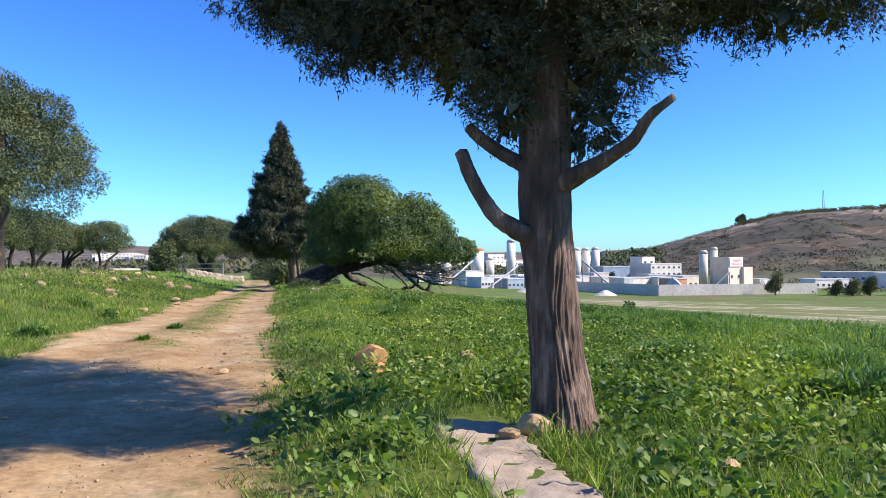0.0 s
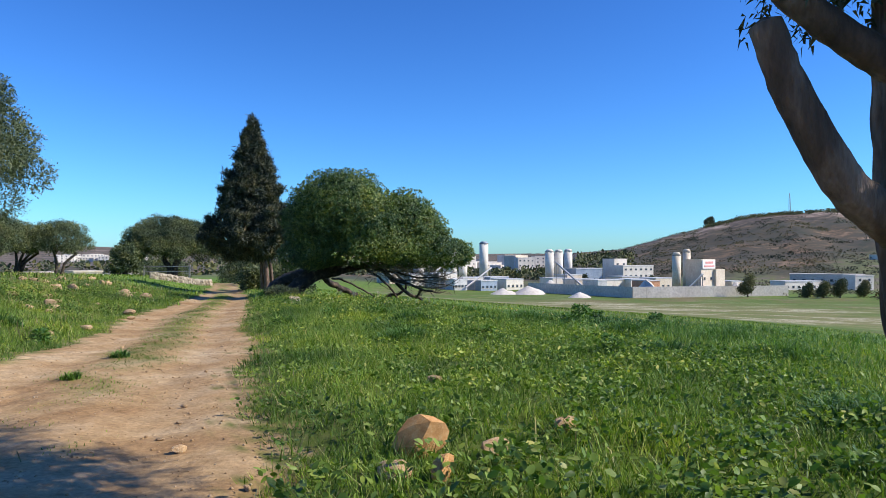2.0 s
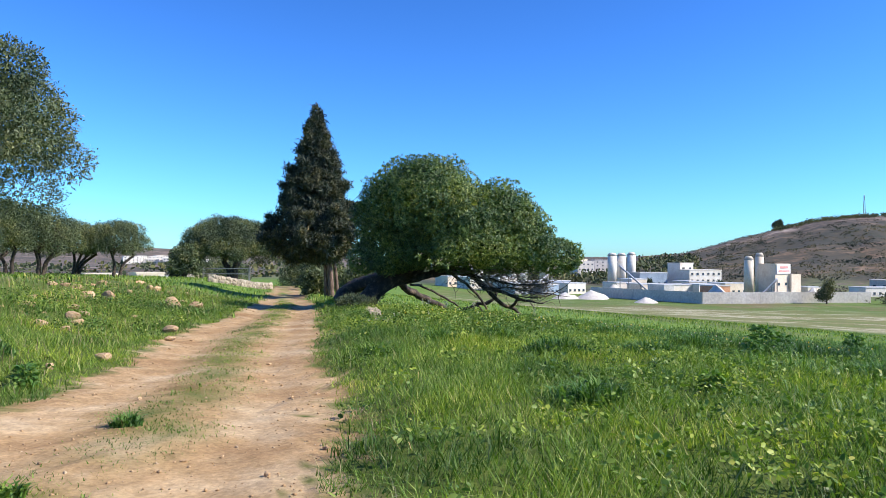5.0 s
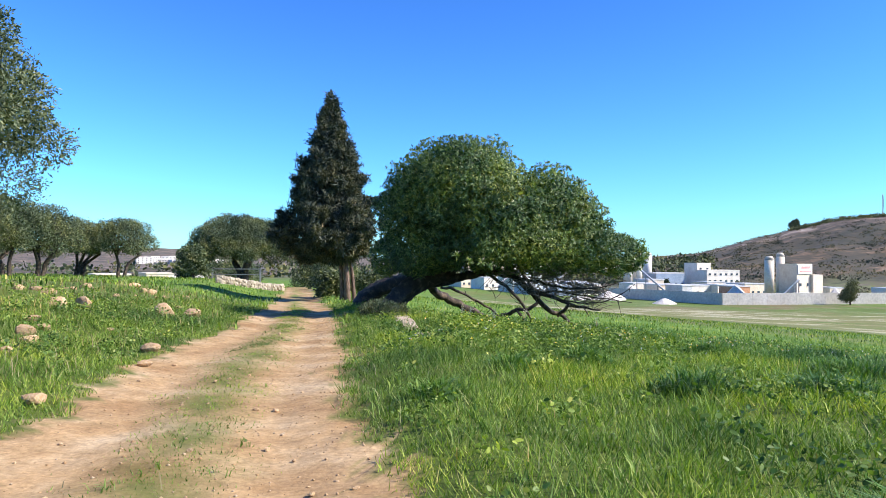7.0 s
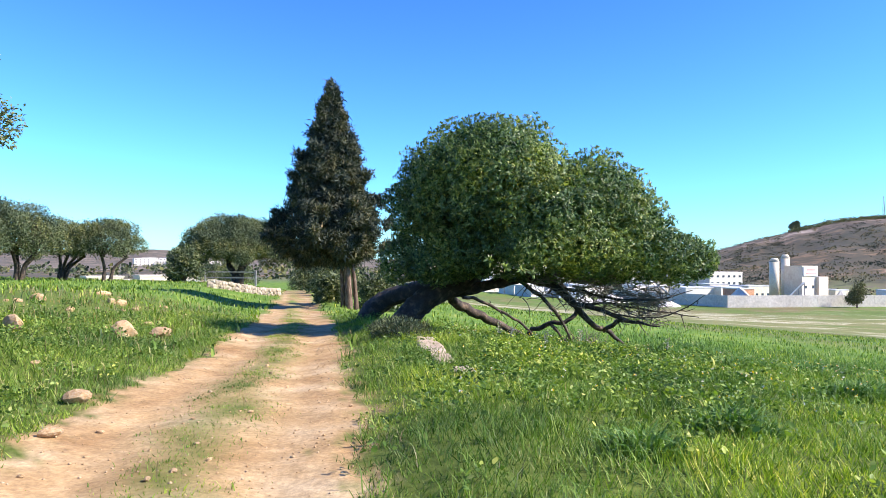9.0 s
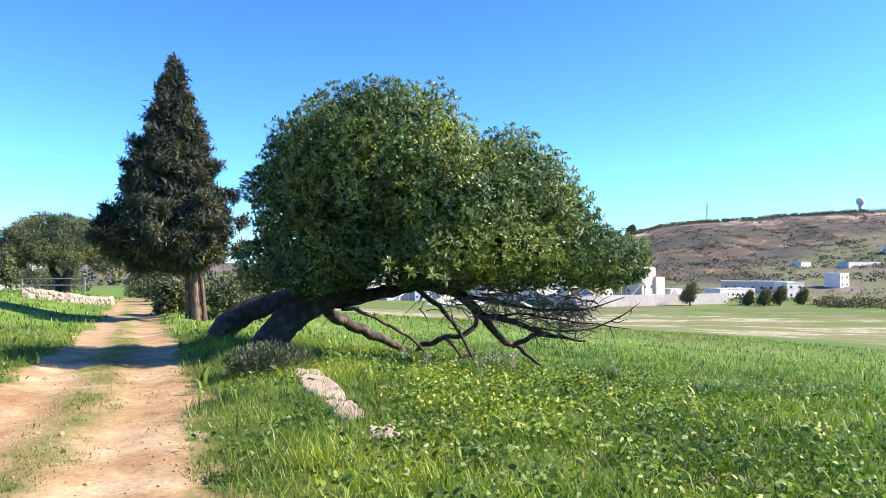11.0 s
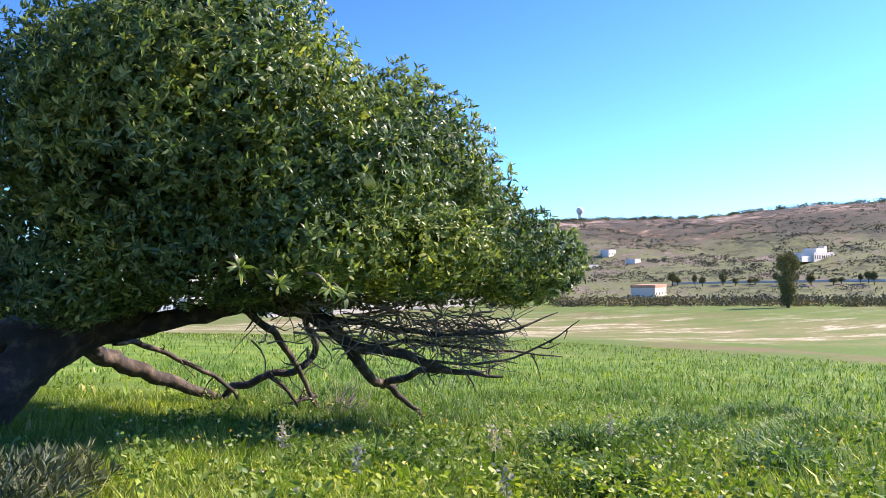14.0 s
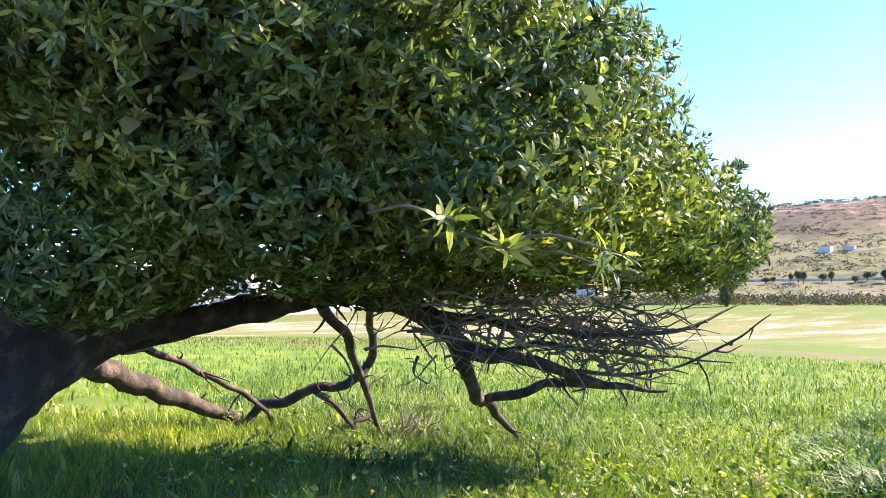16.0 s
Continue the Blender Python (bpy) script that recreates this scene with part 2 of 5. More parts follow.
def link(name, me, material, parent=None, label=""):
    ob = new(name, me)
    if not me.materials:
        me.materials.append(material)
    if parent is not None:
        ob.parent = parent
    return tagged(ob, label)


def thing(name, place, label, category, group=""):
    e = new(name)
    e.location = place
    e.empty_display_size = 0.2
    return tagged(e, label, category, group)


def part(name, bm, material, parent, label=""):
    me = bpy.data.meshes.new(name)
    bm.to_mesh(me)
    bm.free()
    return link(name, me, material, parent, label)


def box(sx, sy, sz, at=(0, 0, 0), bevel=0.0, turn=0.0):
    """A block that stands on at."""
    bm = bmesh.new()
    bmesh.ops.create_cube(bm, size=1)
    bmesh.ops.scale(bm, vec=(sx, sy, sz), verts=bm.verts)
    if bevel:
        bmesh.ops.bevel(bm, geom=bm.edges, offset=bevel, segments=2, affect="EDGES", profile=0.6)
    bmesh.ops.transform(bm, matrix=pose(at[0], at[1], at[2] + sz / 2, 0, 0, turn), verts=bm.verts)
    return bm


def drum(r, h, at=(0, 0, 0), r2=None, sides=24):
    bm = bmesh.new()
    bmesh.ops.create_cone(bm, cap_ends=True, segments=sides, radius1=r, radius2=r if r2 is None else r2, depth=h)
    bmesh.ops.translate(bm, vec=(at[0], at[1], at[2] + h / 2), verts=bm.verts)
    for f in bm.faces:
        f.smooth = len(f.verts) == 4
    return bm


def tube(points, radii, sides=8, rough=0.12, seed=0, grooves=0.0, wobble=0.0):
    """A limb swept along smoothed points; returns vertices and quads."""
    P, R = np.array(points, float), np.array(radii, float)
    n = max(6, int(len(P) * 5))
    t, tt = np.linspace(0, 1, len(P)), np.linspace(0, 1, n)
    S = np.stack([np.interp(tt, t, P[:, i]) for i in range(3)], 1)
    r = np.interp(tt, t, R)
    rng = np.random.default_rng(seed)
    S[1:-1] += wobble * rng.normal(size=(n - 2, 3)) * r[1:-1, None]
    for _ in range(2):
        S[1:-1] = (S[:-2] + 2 * S[1:-1] + S[2:]) / 4
    T = np.gradient(S, axis=0)
    T /= np.linalg.norm(T, axis=1)[:, None] + 1e-9
    up = np.array([0.3, 0.2, 1.0]) if abs(T[:, 2]).mean() < 0.8 else np.array([1.0, 0.1, 0.0])
    A = np.cross(T, up)
    A /= np.linalg.norm(A, axis=1)[:, None]
    B = np.cross(T, A)
    ang = np.linspace(0, 2 * np.pi, sides, endpoint=False)
    bump = 1 + rough * (rng.random((n, sides)) - 0.5) + 0.5 * rough * (rng.random((1, sides)) - 0.5)
    if grooves:
        bump = bump + grooves * np.sin(ang * 5 + tt[:, None] * 3)[:, :]
    V = S[:, None, :] + (r[:, None] * bump)[..., None] * (np.cos(ang)[None, :, None] * A[:, None, :] + np.sin(ang)[None, :, None] * B[:, None, :])
    V = V.reshape(-1, 3)
    i, j = np.meshgrid(np.arange(n - 1), np.arange(sides), indexing="ij")
    jn = (j + 1) % sides
    F = np.stack([i * sides + j, i * sides + jn, (i + 1) * sides + jn, (i + 1) * sides + j], -1).reshape(-1, 4)
    V = np.vstack([V, S[-1] + T[-1] * r[-1] * 0.4, S[0]])
    cap = len(V) - 2
    k = np.arange(sides)
    last = (n - 1) * sides
    F = np.vstack([F, np.stack([last + k, last + (k + 1) % sides, np.full(sides, cap), np.full(sides, cap)], 1)[:0]])
    tri = [(last + a, last + (a + 1) % sides, cap) for a in range(sides)]
    return V, F, tri


def limb_mesh(name, tubes):
    V, F, off = [], [], 0
    for v, f, tri in tubes:
        V.append(v)
        F += [tuple(q) for q in (f + off).tolist()] + [tuple(a + off for a in q) for q in tri]
        off += len(v)
    me = bpy.data.meshes.new(name)
    me.from_pydata(np.vstack(V).tolist(), [], F)
    me.polygons.foreach_set("use_smooth", np.ones(len(me.polygons), bool))
    return me


def frames_of(D, rng, face=None):
    """Two axes across each direction; the second turns towards face where one is given."""
    D = D / (np.linalg.norm(D, axis=1)[:, None] + 1e-9)
    A = np.cross(rng.normal(size=D.shape) if face is None else face, D)
    A /= np.linalg.norm(A, axis=1)[:, None] + 1e-9
    return D, A, np.cross(D, A)


def leaves(P, D, length, width, rng, bend=0.25, fold=0.25, face=None):
    """Pointed, folded, curved leaves from P along D: six points and four triangles each."""
    D, A, N = frames_of(D, rng, face)
    L, W = np.asarray(length)[:, None], np.asarray(width)[:, None]
    m1, m2 = P + D * L * 0.35 + N * L * bend * 0.10, P + D * L * 0.72 + N * L * bend * 0.45
    tip = P + D * L * 0.97 + N * L * bend
    V = np.stack([P, m1 - A * W * 0.5 + N * W * fold, m1 + A * W * 0.5 + N * W * fold, m2 - A * W * 0.36 + N * W * fold, m2 + A * W * 0.36 + N * W * fold, tip], 1)
    base = np.arange(len(P))[:, None, None] * 6
    F = base + np.array([[0, 1, 2], [1, 3, 2], [2, 3, 4], [3, 5, 4]])[None]
    return V.reshape(-1, 3), F.reshape(-1, 3)


def blades(P, height, width, rng, lean=0.35):
    """Grass blades: five points and three triangles each."""
    n = len(P)
    a = rng.random(n) * 6.2832
    out = np.stack([np.cos(a), np.sin(a), np.zeros(n)], 1)
    side = np.stack([-np.sin(a), np.cos(a), np.zeros(n)], 1)
    H, W = np.asarray(height)[:, None], np.asarray(width)[:, None]
    ln = (lean * (0.3 + rng.random(n)))[:, None]
    up = np.array([0, 0, 1.0])
    mid, tip = P + up * H * 0.6 + out * H * ln * 0.4, P + up * H * (1.0 - 0.3 * ln) + out * H * ln * 1.2
    V = np.stack([P - side * W / 2, P + side * W / 2, mid - side * W * 0.4, mid + side * W * 0.4, tip], 1)
    F = np.arange(n)[:, None, None] * 5 + np.array([[0, 1, 3], [0, 3, 2], [2, 3, 4]])[None]
    return V.reshape(-1, 3), F.reshape(-1, 3)


def fingers(P, D, length, width, rng, face=None):
    """Small folded slips for conifer sprays: four points and two triangles each."""
    D, A, N = frames_of(D, rng, face)
    L, W = np.asarray(length)[:, None], np.asarray(width)[:, None]
    mid = P + D * L * 0.5
    V = np.stack([P, mid - A * W * 0.5 + N * W * 0.3, mid + A * W * 0.5 + N * W * 0.3, P + D * L + N * L * 0.15], 1)
    F = np.arange(len(P))[:, None, None] * 4 + np.array([[0, 1, 2], [1, 3, 2]])[None]
    return V.reshape(-1, 3), F.reshape(-1, 3)


def needles(P, D, length, width, rng, face=None):
    """Scale-leaf tips of a conifer: one thin triangle each."""
    D, A, N = frames_of(D, rng, face)
    L, W = np.asarray(length)[:, None], np.asarray(width)[:, None]
    V = np.stack([P - A * W * 0.5, P + A * W * 0.5, P + D * L], 1)
    return V.reshape(-1, 3), np.arange(len(P) * 3).reshape(-1, 3)


def slips(P, height, width, rng, lean=0.6):
    """Very short grass: one triangle a blade."""
    n = len(P)
    a, q = rng.random(n) * 6.2832, rng.random(n) * 6.2832
    side = np.stack([-np.sin(a), np.cos(a), np.zeros(n)], 1) * (np.asarray(width) / 2)[:, None]
    h = np.asarray(height)
    ln = lean * (0.2 + 0.8 * rng.random(n)) * h
    tip = P + np.stack([np.cos(q) * ln, np.sin(q) * ln, h], 1)
    V = np.stack([P - side, P + side, tip], 1)
    return V.reshape(-1, 3), np.arange(n * 3).reshape(-1, 3)


def sphere_dirs(n, rng):
    d = rng.normal(size=(n, 3))
    return d / np.linalg.norm(d, axis=1)[:, None]


def lobes_points(lobes, n, rng, shell=0.3, floor=None):
    """Points in the outer shell of a union of ellipsoids (x, y, z, rx, ry, rz), with outward directions."""
    L = np.array(lobes, float)
    area = (L[:, 3] * L[:, 4] * L[:, 5]) ** (2 / 3)
    pick = rng.choice(len(L), int(n * 1.9), p=area / area.sum())
    d = sphere_dirs(len(pick), rng)
    C, R = L[pick, :3], L[pick, 3:]
    bumpy = 1 + 0.07 * np.sin(d[:, 0] * 9 + pick) * np.sin(d[:, 1] * 8 + 2 * pick) + 0.05 * np.sin(d[:, 2] * 17 + pick)
    k = (1 - shell * rng.random(len(pick)) ** 1.6) * bumpy
    P = C + d * R * k[:, None]
    inside = np.zeros(len(P), bool)
    for i in range(len(L)):
        q = (((P - L[i, :3]) / (L[i, 3:] * (1 - shell * 1.15))) ** 2).sum(1)
        inside |= (q < 1) & (pick != i)
    keep = ~inside
    if floor is not None:
        keep &= P[:, 2] > floor
    P, O = P[keep][:n], (d / R)[keep][:n]
    return P, O / np.linalg.norm(O, axis=1)[:, None]


# ---- ground, one sheet to the horizon ----
def build_ground():
    na = 600
    rad = np.concatenate([np.linspace(0.002, 26, 130), np.geomspace(26.3, 4200, 125)])
    ang = np.linspace(0, 2 * np.pi, na, endpoint=False)
    r, a = np.meshgrid(rad, ang, indexing="ij")
    X, Y = -4.2 + r * np.sin(a), 15 + r * np.cos(a)
    V = np.stack([X, Y, land(X, Y)], -1).reshape(-1, 3)
    i, j = np.meshgrid(np.arange(len(rad) - 1), np.arange(na), indexing="ij")
    jn = (j + 1) % na
    F = np.stack([i * na + j, (i + 1) * na + j, (i + 1) * na + jn, i * na + jn], -1).reshape(-1, 4)[:, ::-1]
    V = np.vstack([V, [[-4.2, 15, level(-4.2, 15)]]])
    me = mesh_np("ground", V, F, True)
    x, y = V[:, 0], V[:, 1]
    left, right = track_edges(np.clip(y, -20, 140))
    u = (x - left) / (right - left)
    fray = 0.10 * wave(x, y, 0.8, 4) + 0.08 * wave(x, y, 0.35, 7)
    dirt = smooth(-0.10, 0.04, u + fray) * (1 - smooth(0.97, 1.11, u + fray))
    middle = np.exp(-((u - 0.50 + 0.05 * wave(x, y, 3, 9)) / 0.14) ** 2) * smooth(9, 16, y + 3 * wave(x, y, 2.5, 3))
    dirt = np.clip(dirt - middle * (0.6 + 0.4 * wave(x, y, 1.3, 8)), 0, 1) * (1 - smooth(90, 140, y))
    r = np.hypot(x - STATION[0], y - STATION[1])
    b = np.degrees(np.arctan2(x - STATION[0], y - STATION[1]))
    top = np.interp(b, [p for p, _ in RIDGE], [h for _, h in RIDGE])
    field = smooth(0, 12, x - right - 16 - 5 * wave(x, y, 30, 2)) * smooth(42, 66, r + 6 * wave(x, y, 25, 4)) * (1 - smooth(225, 300, r))
    dry = smooth(100, 132, r + 14 * wave(x, y, 55, 3) + 6 * wave(x, y, 17, 8)) * (1 - 0.8 * smooth(182, 212, r + 10 * wave(x, y, 60, 5)))
    hill = smooth(330, 510, r + 70 * wave(x, y, 160, 6)) * smooth(8, 30, top)
    hill = np.maximum(hill, smooth(262, 340, r + 25 * wave(x, y, 120, 2)))
    wander = 45 * wave(x, y, 150, 4) + 18 * wave(x, y, 48, 6)
    scrubby = smooth(520, 600, r + wander + 190 * (1 - smooth(27, 38, b)))
    rocky = smooth(680, 720, r + 0.7 * wander) * (1 - 0.6 * smooth(745, 775, r))
    sward = (1 - smooth(5, 16, np.abs(x + 0.205 * y))) * (1 - smooth(34, 46, y)) * smooth(-4, 2, y)
    for key, v in (("dirt", dirt), ("field", field), ("hill", hill), ("sward", sward), ("dry", dry), ("scrubby", scrubby), ("rocky", rocky)):
        at = me.attributes.new(key, "FLOAT", "POINT")
        at.data.foreach_set("value", v.astype(np.float32))
    m, n, l, bs = shader("ground")
    geo = n.new("ShaderNodeNewGeometry")
    pos = geo.outputs["Position"]

    def attr(name):
        at = n.new("ShaderNodeAttribute")
        at.attribute_name = name
        return at.outputs["Fac"]

    # meadow soil
    n1, n2 = noise_node(n, l, 0.5, 6, pos), noise_node(n, l, 14, 4, pos)
    soil = ramp(n, ((0.3, (0.06, 0.12, 0.016)), (0.5, (0.11, 0.19, 0.026)), (0.7, (0.19, 0.24, 0.05))))
    l.new(n1.outputs["Fac"], soil.inputs["Fac"])
    meadow = mix(n, l, 0.5, soil.outputs["Color"], n2.outputs["Fac"], "OVERLAY")
    under = ramp(n, ((0.3, (0.055, 0.085, 0.014)), (0.7, (0.12, 0.15, 0.03))))
    l.new(n2.outputs["Fac"], under.inputs["Fac"])
    meadow = mix(n, l, attr("sward"), meadow, under.outputs["Color"])
    # dirt of the track
    d1, d2, d3 = noise_node(n, l, 0.9, 6, pos), noise_node(n, l, 22, 5, pos), noise_node(n, l, 5, 4, pos)
    dr = ramp(n, ((0.30, (0.27, 0.155, 0.07)), (0.5, (0.39, 0.255, 0.13)), (0.70, (0.50, 0.37, 0.225))))
    l.new(d1.outputs["Fac"], dr.inputs["Fac"])
    earth = mix(n, l, 0.6, mix(n, l, 0.45, dr.outputs["Color"], d3.outputs["Fac"], "OVERLAY"), d2.outputs["Fac"], "OVERLAY")
    # flowering fallow field
    mp = n.new("ShaderNodeMapping")
    mp.inputs["Scale"].default_value = (0.026, 0.075, 0.02)
    l.new(pos, mp.inputs["Vector"])
    f1 = noise_node(n, l, 1.6, 7, mp.outputs[0], 0.65)
    fr = ramp(n, ((0.30, (0.10, 0.15, 0.035)), (0.42, (0.15, 0.17, 0.055)), (0.50, (0.19, 0.175, 0.075)), (0.545, (0.26, 0.23, 0.12)), (0.58, (0.52, 0.48, 0.36)), (0.61, (0.25, 0.205, 0.105)), (0.74, (0.12, 0.155, 0.042))))
    l.new(f1.outputs["Fac"], fr.inputs["Fac"])
    f3 = noise_node(n, l, 0.045, 7, pos, 0.65)
    gr = ramp(n, ((0.34, (0.16, 0.12, 0.065)), (0.43, (0.13, 0.135, 0.045)), (0.50, (0.09, 0.14, 0.026)), (0.60, (0.085, 0.15, 0.024)), (0.68, (0.16, 0.175, 0.045))))
    l.new(f3.outputs["Fac"], gr.inputs["Fac"])
    f2 = noise_node(n, l, 0.8, 5, pos)
    fallow = mix(n, l, 0.4, mix(n, l, attr("dry"), gr.outputs["Color"], mix(n, l, 0.15, fr.outputs["Color"], gr.outputs["Color"])), f2.outputs["Fac"], "OVERLAY")
    # stony hillside
    h1, h2 = noise_node(n, l, 0.016, 8, pos, 0.7), noise_node(n, l, 0.09, 7, pos, 0.75)
    both = mix(n, l, 0.5, h1.outputs["Fac"], h2.outputs["Fac"])
    low = ramp(n, ((0.38, (0.05, 0.058, 0.038)), (0.45, (0.085, 0.095, 0.05)), (0.50, (0.15, 0.165, 0.07)), (0.55, (0.12, 0.105, 0.08)), (0.62, (0.24, 0.20, 0.155))))
    mid = ramp(n, ((0.36, (0.045, 0.058, 0.038)), (0.46, (0.075, 0.07, 0.055)), (0.52, (0.095, 0.08, 0.055)), (0.57, (0.18, 0.12, 0.078)), (0.63, (0.36, 0.26, 0.18))))
    top_rock = ramp(n, ((0.38, (0.05, 0.055, 0.045)), (0.46, (0.095, 0.08, 0.068)), (0.51, (0.17, 0.125, 0.10)), (0.56, (0.36, 0.28, 0.225)), (0.63, (0.52, 0.45, 0.39))))
    for one in (low, mid, top_rock):
        l.new(both, one.inputs["Fac"])
    slope = mix(n, l, attr("rocky"), mix(n, l, attr("scrubby"), low.outputs["Color"], mid.outputs["Color"]), top_rock.outputs["Color"])
    c = mix(n, l, attr("field"), meadow, fallow)
    c = mix(n, l, attr("hill"), c, slope)
    c = mix(n, l, attr("dirt"), c, earth)
    l.new(c, bs.inputs["Base Color"])
    bs.inputs["Roughness"].default_value = 0.95
    bs.inputs["Specular IOR Level"].default_value = 0.15
    bp = n.new("ShaderNodeBump")
    bp.inputs["Strength"].default_value, bp.inputs["Distance"].default_value = 0.5, 0.03
    l.new(mix(n, l, 0.5, d2.outputs["Fac"], d3.outputs["Fac"]), bp.inputs["Height"])
    l.new(bp.outputs[0], bs.inputs["Normal"])
    tagged(link("ground", me, m), "grassy field with a rutted sandy dirt track crossing it", "ground", kind="structure")


build_ground()


# ---- the cypress beside the slab: trunk, sawn stubs, crown ----
def bark_trunk(name, P, R, parent, sides=150, rows=260, seed=1):
    """A furrowed trunk: long fibrous ridges that wander and split."""
    P, R = np.array(P, float), np.array(R, float)
    t, tt = np.linspace(0, 1, len(P)), np.linspace(0, 1, rows)
    S = np.stack([np.interp(tt, t, P[:, i]) for i in range(3)], 1)
    for _ in range(6):
        S[1:-1] = (S[:-2] + 2 * S[1:-1] + S[2:]) / 4
    r = np.interp(tt, t, R)
    for _ in range(4):
        r[1:-1] = (r[:-2] + 2 * r[1:-1] + r[2:]) / 4
    a = np.linspace(0, 2 * np.pi, sides, endpoint=False)
    h, aa = np.meshgrid(S[:, 2], a, indexing="ij")
    w = aa + 0.22 * np.sin(h * 1.7 + seed) + 0.08 * np.sin(h * 5 + 2 * aa)
    ridge = 0.40 * np.abs(np.sin(w * 10 + 0.9 * np.sin(h * 3.1 + aa))) + 0.30 * np.abs(np.sin(w * 19 + 1.6 * np.sin(h * 5.3 + w))) + 0.15 * np.sin(w * 41 + 2 * np.sin(h * 9)) + 0.22 * np.sin(h * 14 + 5 * np.sin(w * 9 + h)) * np.sin(w * 12 + 3 * np.sin(h * 4))
    lump = 0.07 * np.sin(2 * aa + h * 0.9) + 0.05 * np.sin(3 * aa - 1.3 * h + 1)
    rr = r[:, None] * (1 + lump + 0.13 * (ridge - 0.5))
    V = np.stack([S[:, 0][:, None] + rr * np.cos(aa), S[:, 1][:, None] + rr * np.sin(aa), h], -1).reshape(-1, 3)
    i, j = np.meshgrid(np.arange(rows - 1), np.arange(sides), indexing="ij")
    jn = (j + 1) % sides
    F = np.stack([i * sides + j, i * sides + jn, (i + 1) * sides + jn, (i + 1) * sides + j], -1).reshape(-1, 4)
    return link(name, mesh_np(name, V, F, True), BARK, parent)


def spray_mesh(name, P, O, size, rng, per=7, droop=0.35, slim=0.42, strand=0.0):
    """Feathery conifer sprays: bunches of thin fingers at each point, or along drooping strands."""
    n = len(P)
    R = np.repeat(size, per)[:, None]
    Q = np.repeat(P, per, 0) + rng.normal(size=(n * per, 3)) * R * (0.45 if not strand else 0.5)
    D = np.repeat(O, per, 0) + rng.normal(size=(n * per, 3)) * 0.55
    D[:, 2] += 0.25 - droop * rng.random(n * per)
    if strand:
        S = O + rng.normal(size=O.shape) * 0.7
        S[:, 2] -= 0.25
        S /= np.linalg.norm(S, axis=1)[:, None]
        S = np.repeat(S, per, 0)
        Q = Q + S * R * strand * rng.random((n * per, 1))
        D = S + rng.normal(size=S.shape) * 0.8
    L = R[:, 0] * (0.55 + 0.7 * rng.random(n * per))
    face = np.repeat(O, per, 0) + rng.normal(size=(n * per, 3)) * 0.6 + np.array([0, 0, 0.25])
    V, F = needles(Q, D, L, L * slim, rng, face)
    return mesh_np(name, V, F)


def near_cypress():
    x, y = 0.82, 5.28
    g = level(x, y)
    t = thing("cypress_tree", (x, y, g), "large cypress with furrowed reddish bark and sawn limb stubs", "tree")

    def w(px, py, pz):
        return (px - x, py - y, pz - g)

    bark_trunk("trunk", (w(0.86, 5.3, g - 0.15), w(0.85, 5.3, 0.25), w(0.81, 5.3, 0.62), w(0.77, 5.3, 1.17), w(0.735, 5.3, 1.57), w(0.73, 5.3, 1.96), w(0.73, 5.3, 2.55), w(0.72, 5.25, 3.4), w(0.75, 5.3, 5.2), w(0.75, 5.3, 6.8)),
               (0.285, 0.225, 0.185, 0.170, 0.172, 0.170, 0.165, 0.145, 0.10, 0.03), t)
    stubs = (
        ((w(0.70, 5.29, 1.46), w(0.53, 5.22, 1.53), w(0.37, 5.18, 1.62), w(0.265, 5.16, 1.77), w(0.18, 5.16, 1.93), w(0.125, 5.16, 2.08)), (0.085, 0.070, 0.057, 0.053, 0.050, 0.047)),
        ((w(0.72, 5.30, 1.93), w(0.58, 5.28, 1.99), w(0.40, 5.27, 2.09), w(0.26, 5.27, 2.19), w(0.18, 5.27, 2.27)), (0.07, 0.055, 0.048, 0.045, 0.04)),
        ((w(0.76, 5.26, 1.83), w(0.92, 5.10, 1.91), w(1.09, 4.95, 2.0), w(1.23, 4.8, 2.10), w(1.30, 4.7, 2.24), w(1.44, 4.64, 2.35)), (0.09, 0.066, 0.048, 0.043, 0.034, 0.024)),
    )
    for k, (p, r) in enumerate(stubs):
        link("limb_stub", limb_mesh("limb_stub", [tube(p, r, 14, 0.12, k + 3)]), BARK, t, "sawn-off bare limb")
    rng = np.random.default_rng(11)
    lobes = [w(*q) + r for q, r in NEAR_CROWN]
    for k, c in enumerate(lobes):
        z0 = min(max(c[2] - 0.5, 1.9), 4.6)
        bough = tube(((-0.1, 0.05, z0), (0.5 * c[0], 0.5 * c[1], (z0 + c[2]) / 2 - 0.05), (c[0], c[1], c[2])), (0.06, 0.04, 0.012), 7, 0.2, k)
        link("branch", limb_mesh("branch", [bough]), LIMB, t)
    P, O = lobes_points(lobes, 28000, rng, 0.5)
    O[:, 2] -= 0.15
    link("crown", spray_mesh("crown", P, O, 0.022 + 0.024 * rng.random(len(P)), rng, 24, 0.7, 0.34, 4.0), CYPRESS, t, "dark feathery evergreen foliage")
    P, O = lobes_points([(q[0], q[1], q[2], q[3] * 0.72, q[4] * 0.72, q[5] * 0.72) for q in lobes], 9000, rng, 0.8)
    V, F = fingers(P, O + rng.normal(size=P.shape), 0.14 + 0.10 * rng.random(len(P)), np.full(len(P), 0.09), rng)
    link("inner_foliage", mesh_np("inner_foliage", V, F), CYPRESS, t, "dense dark inner sprays")


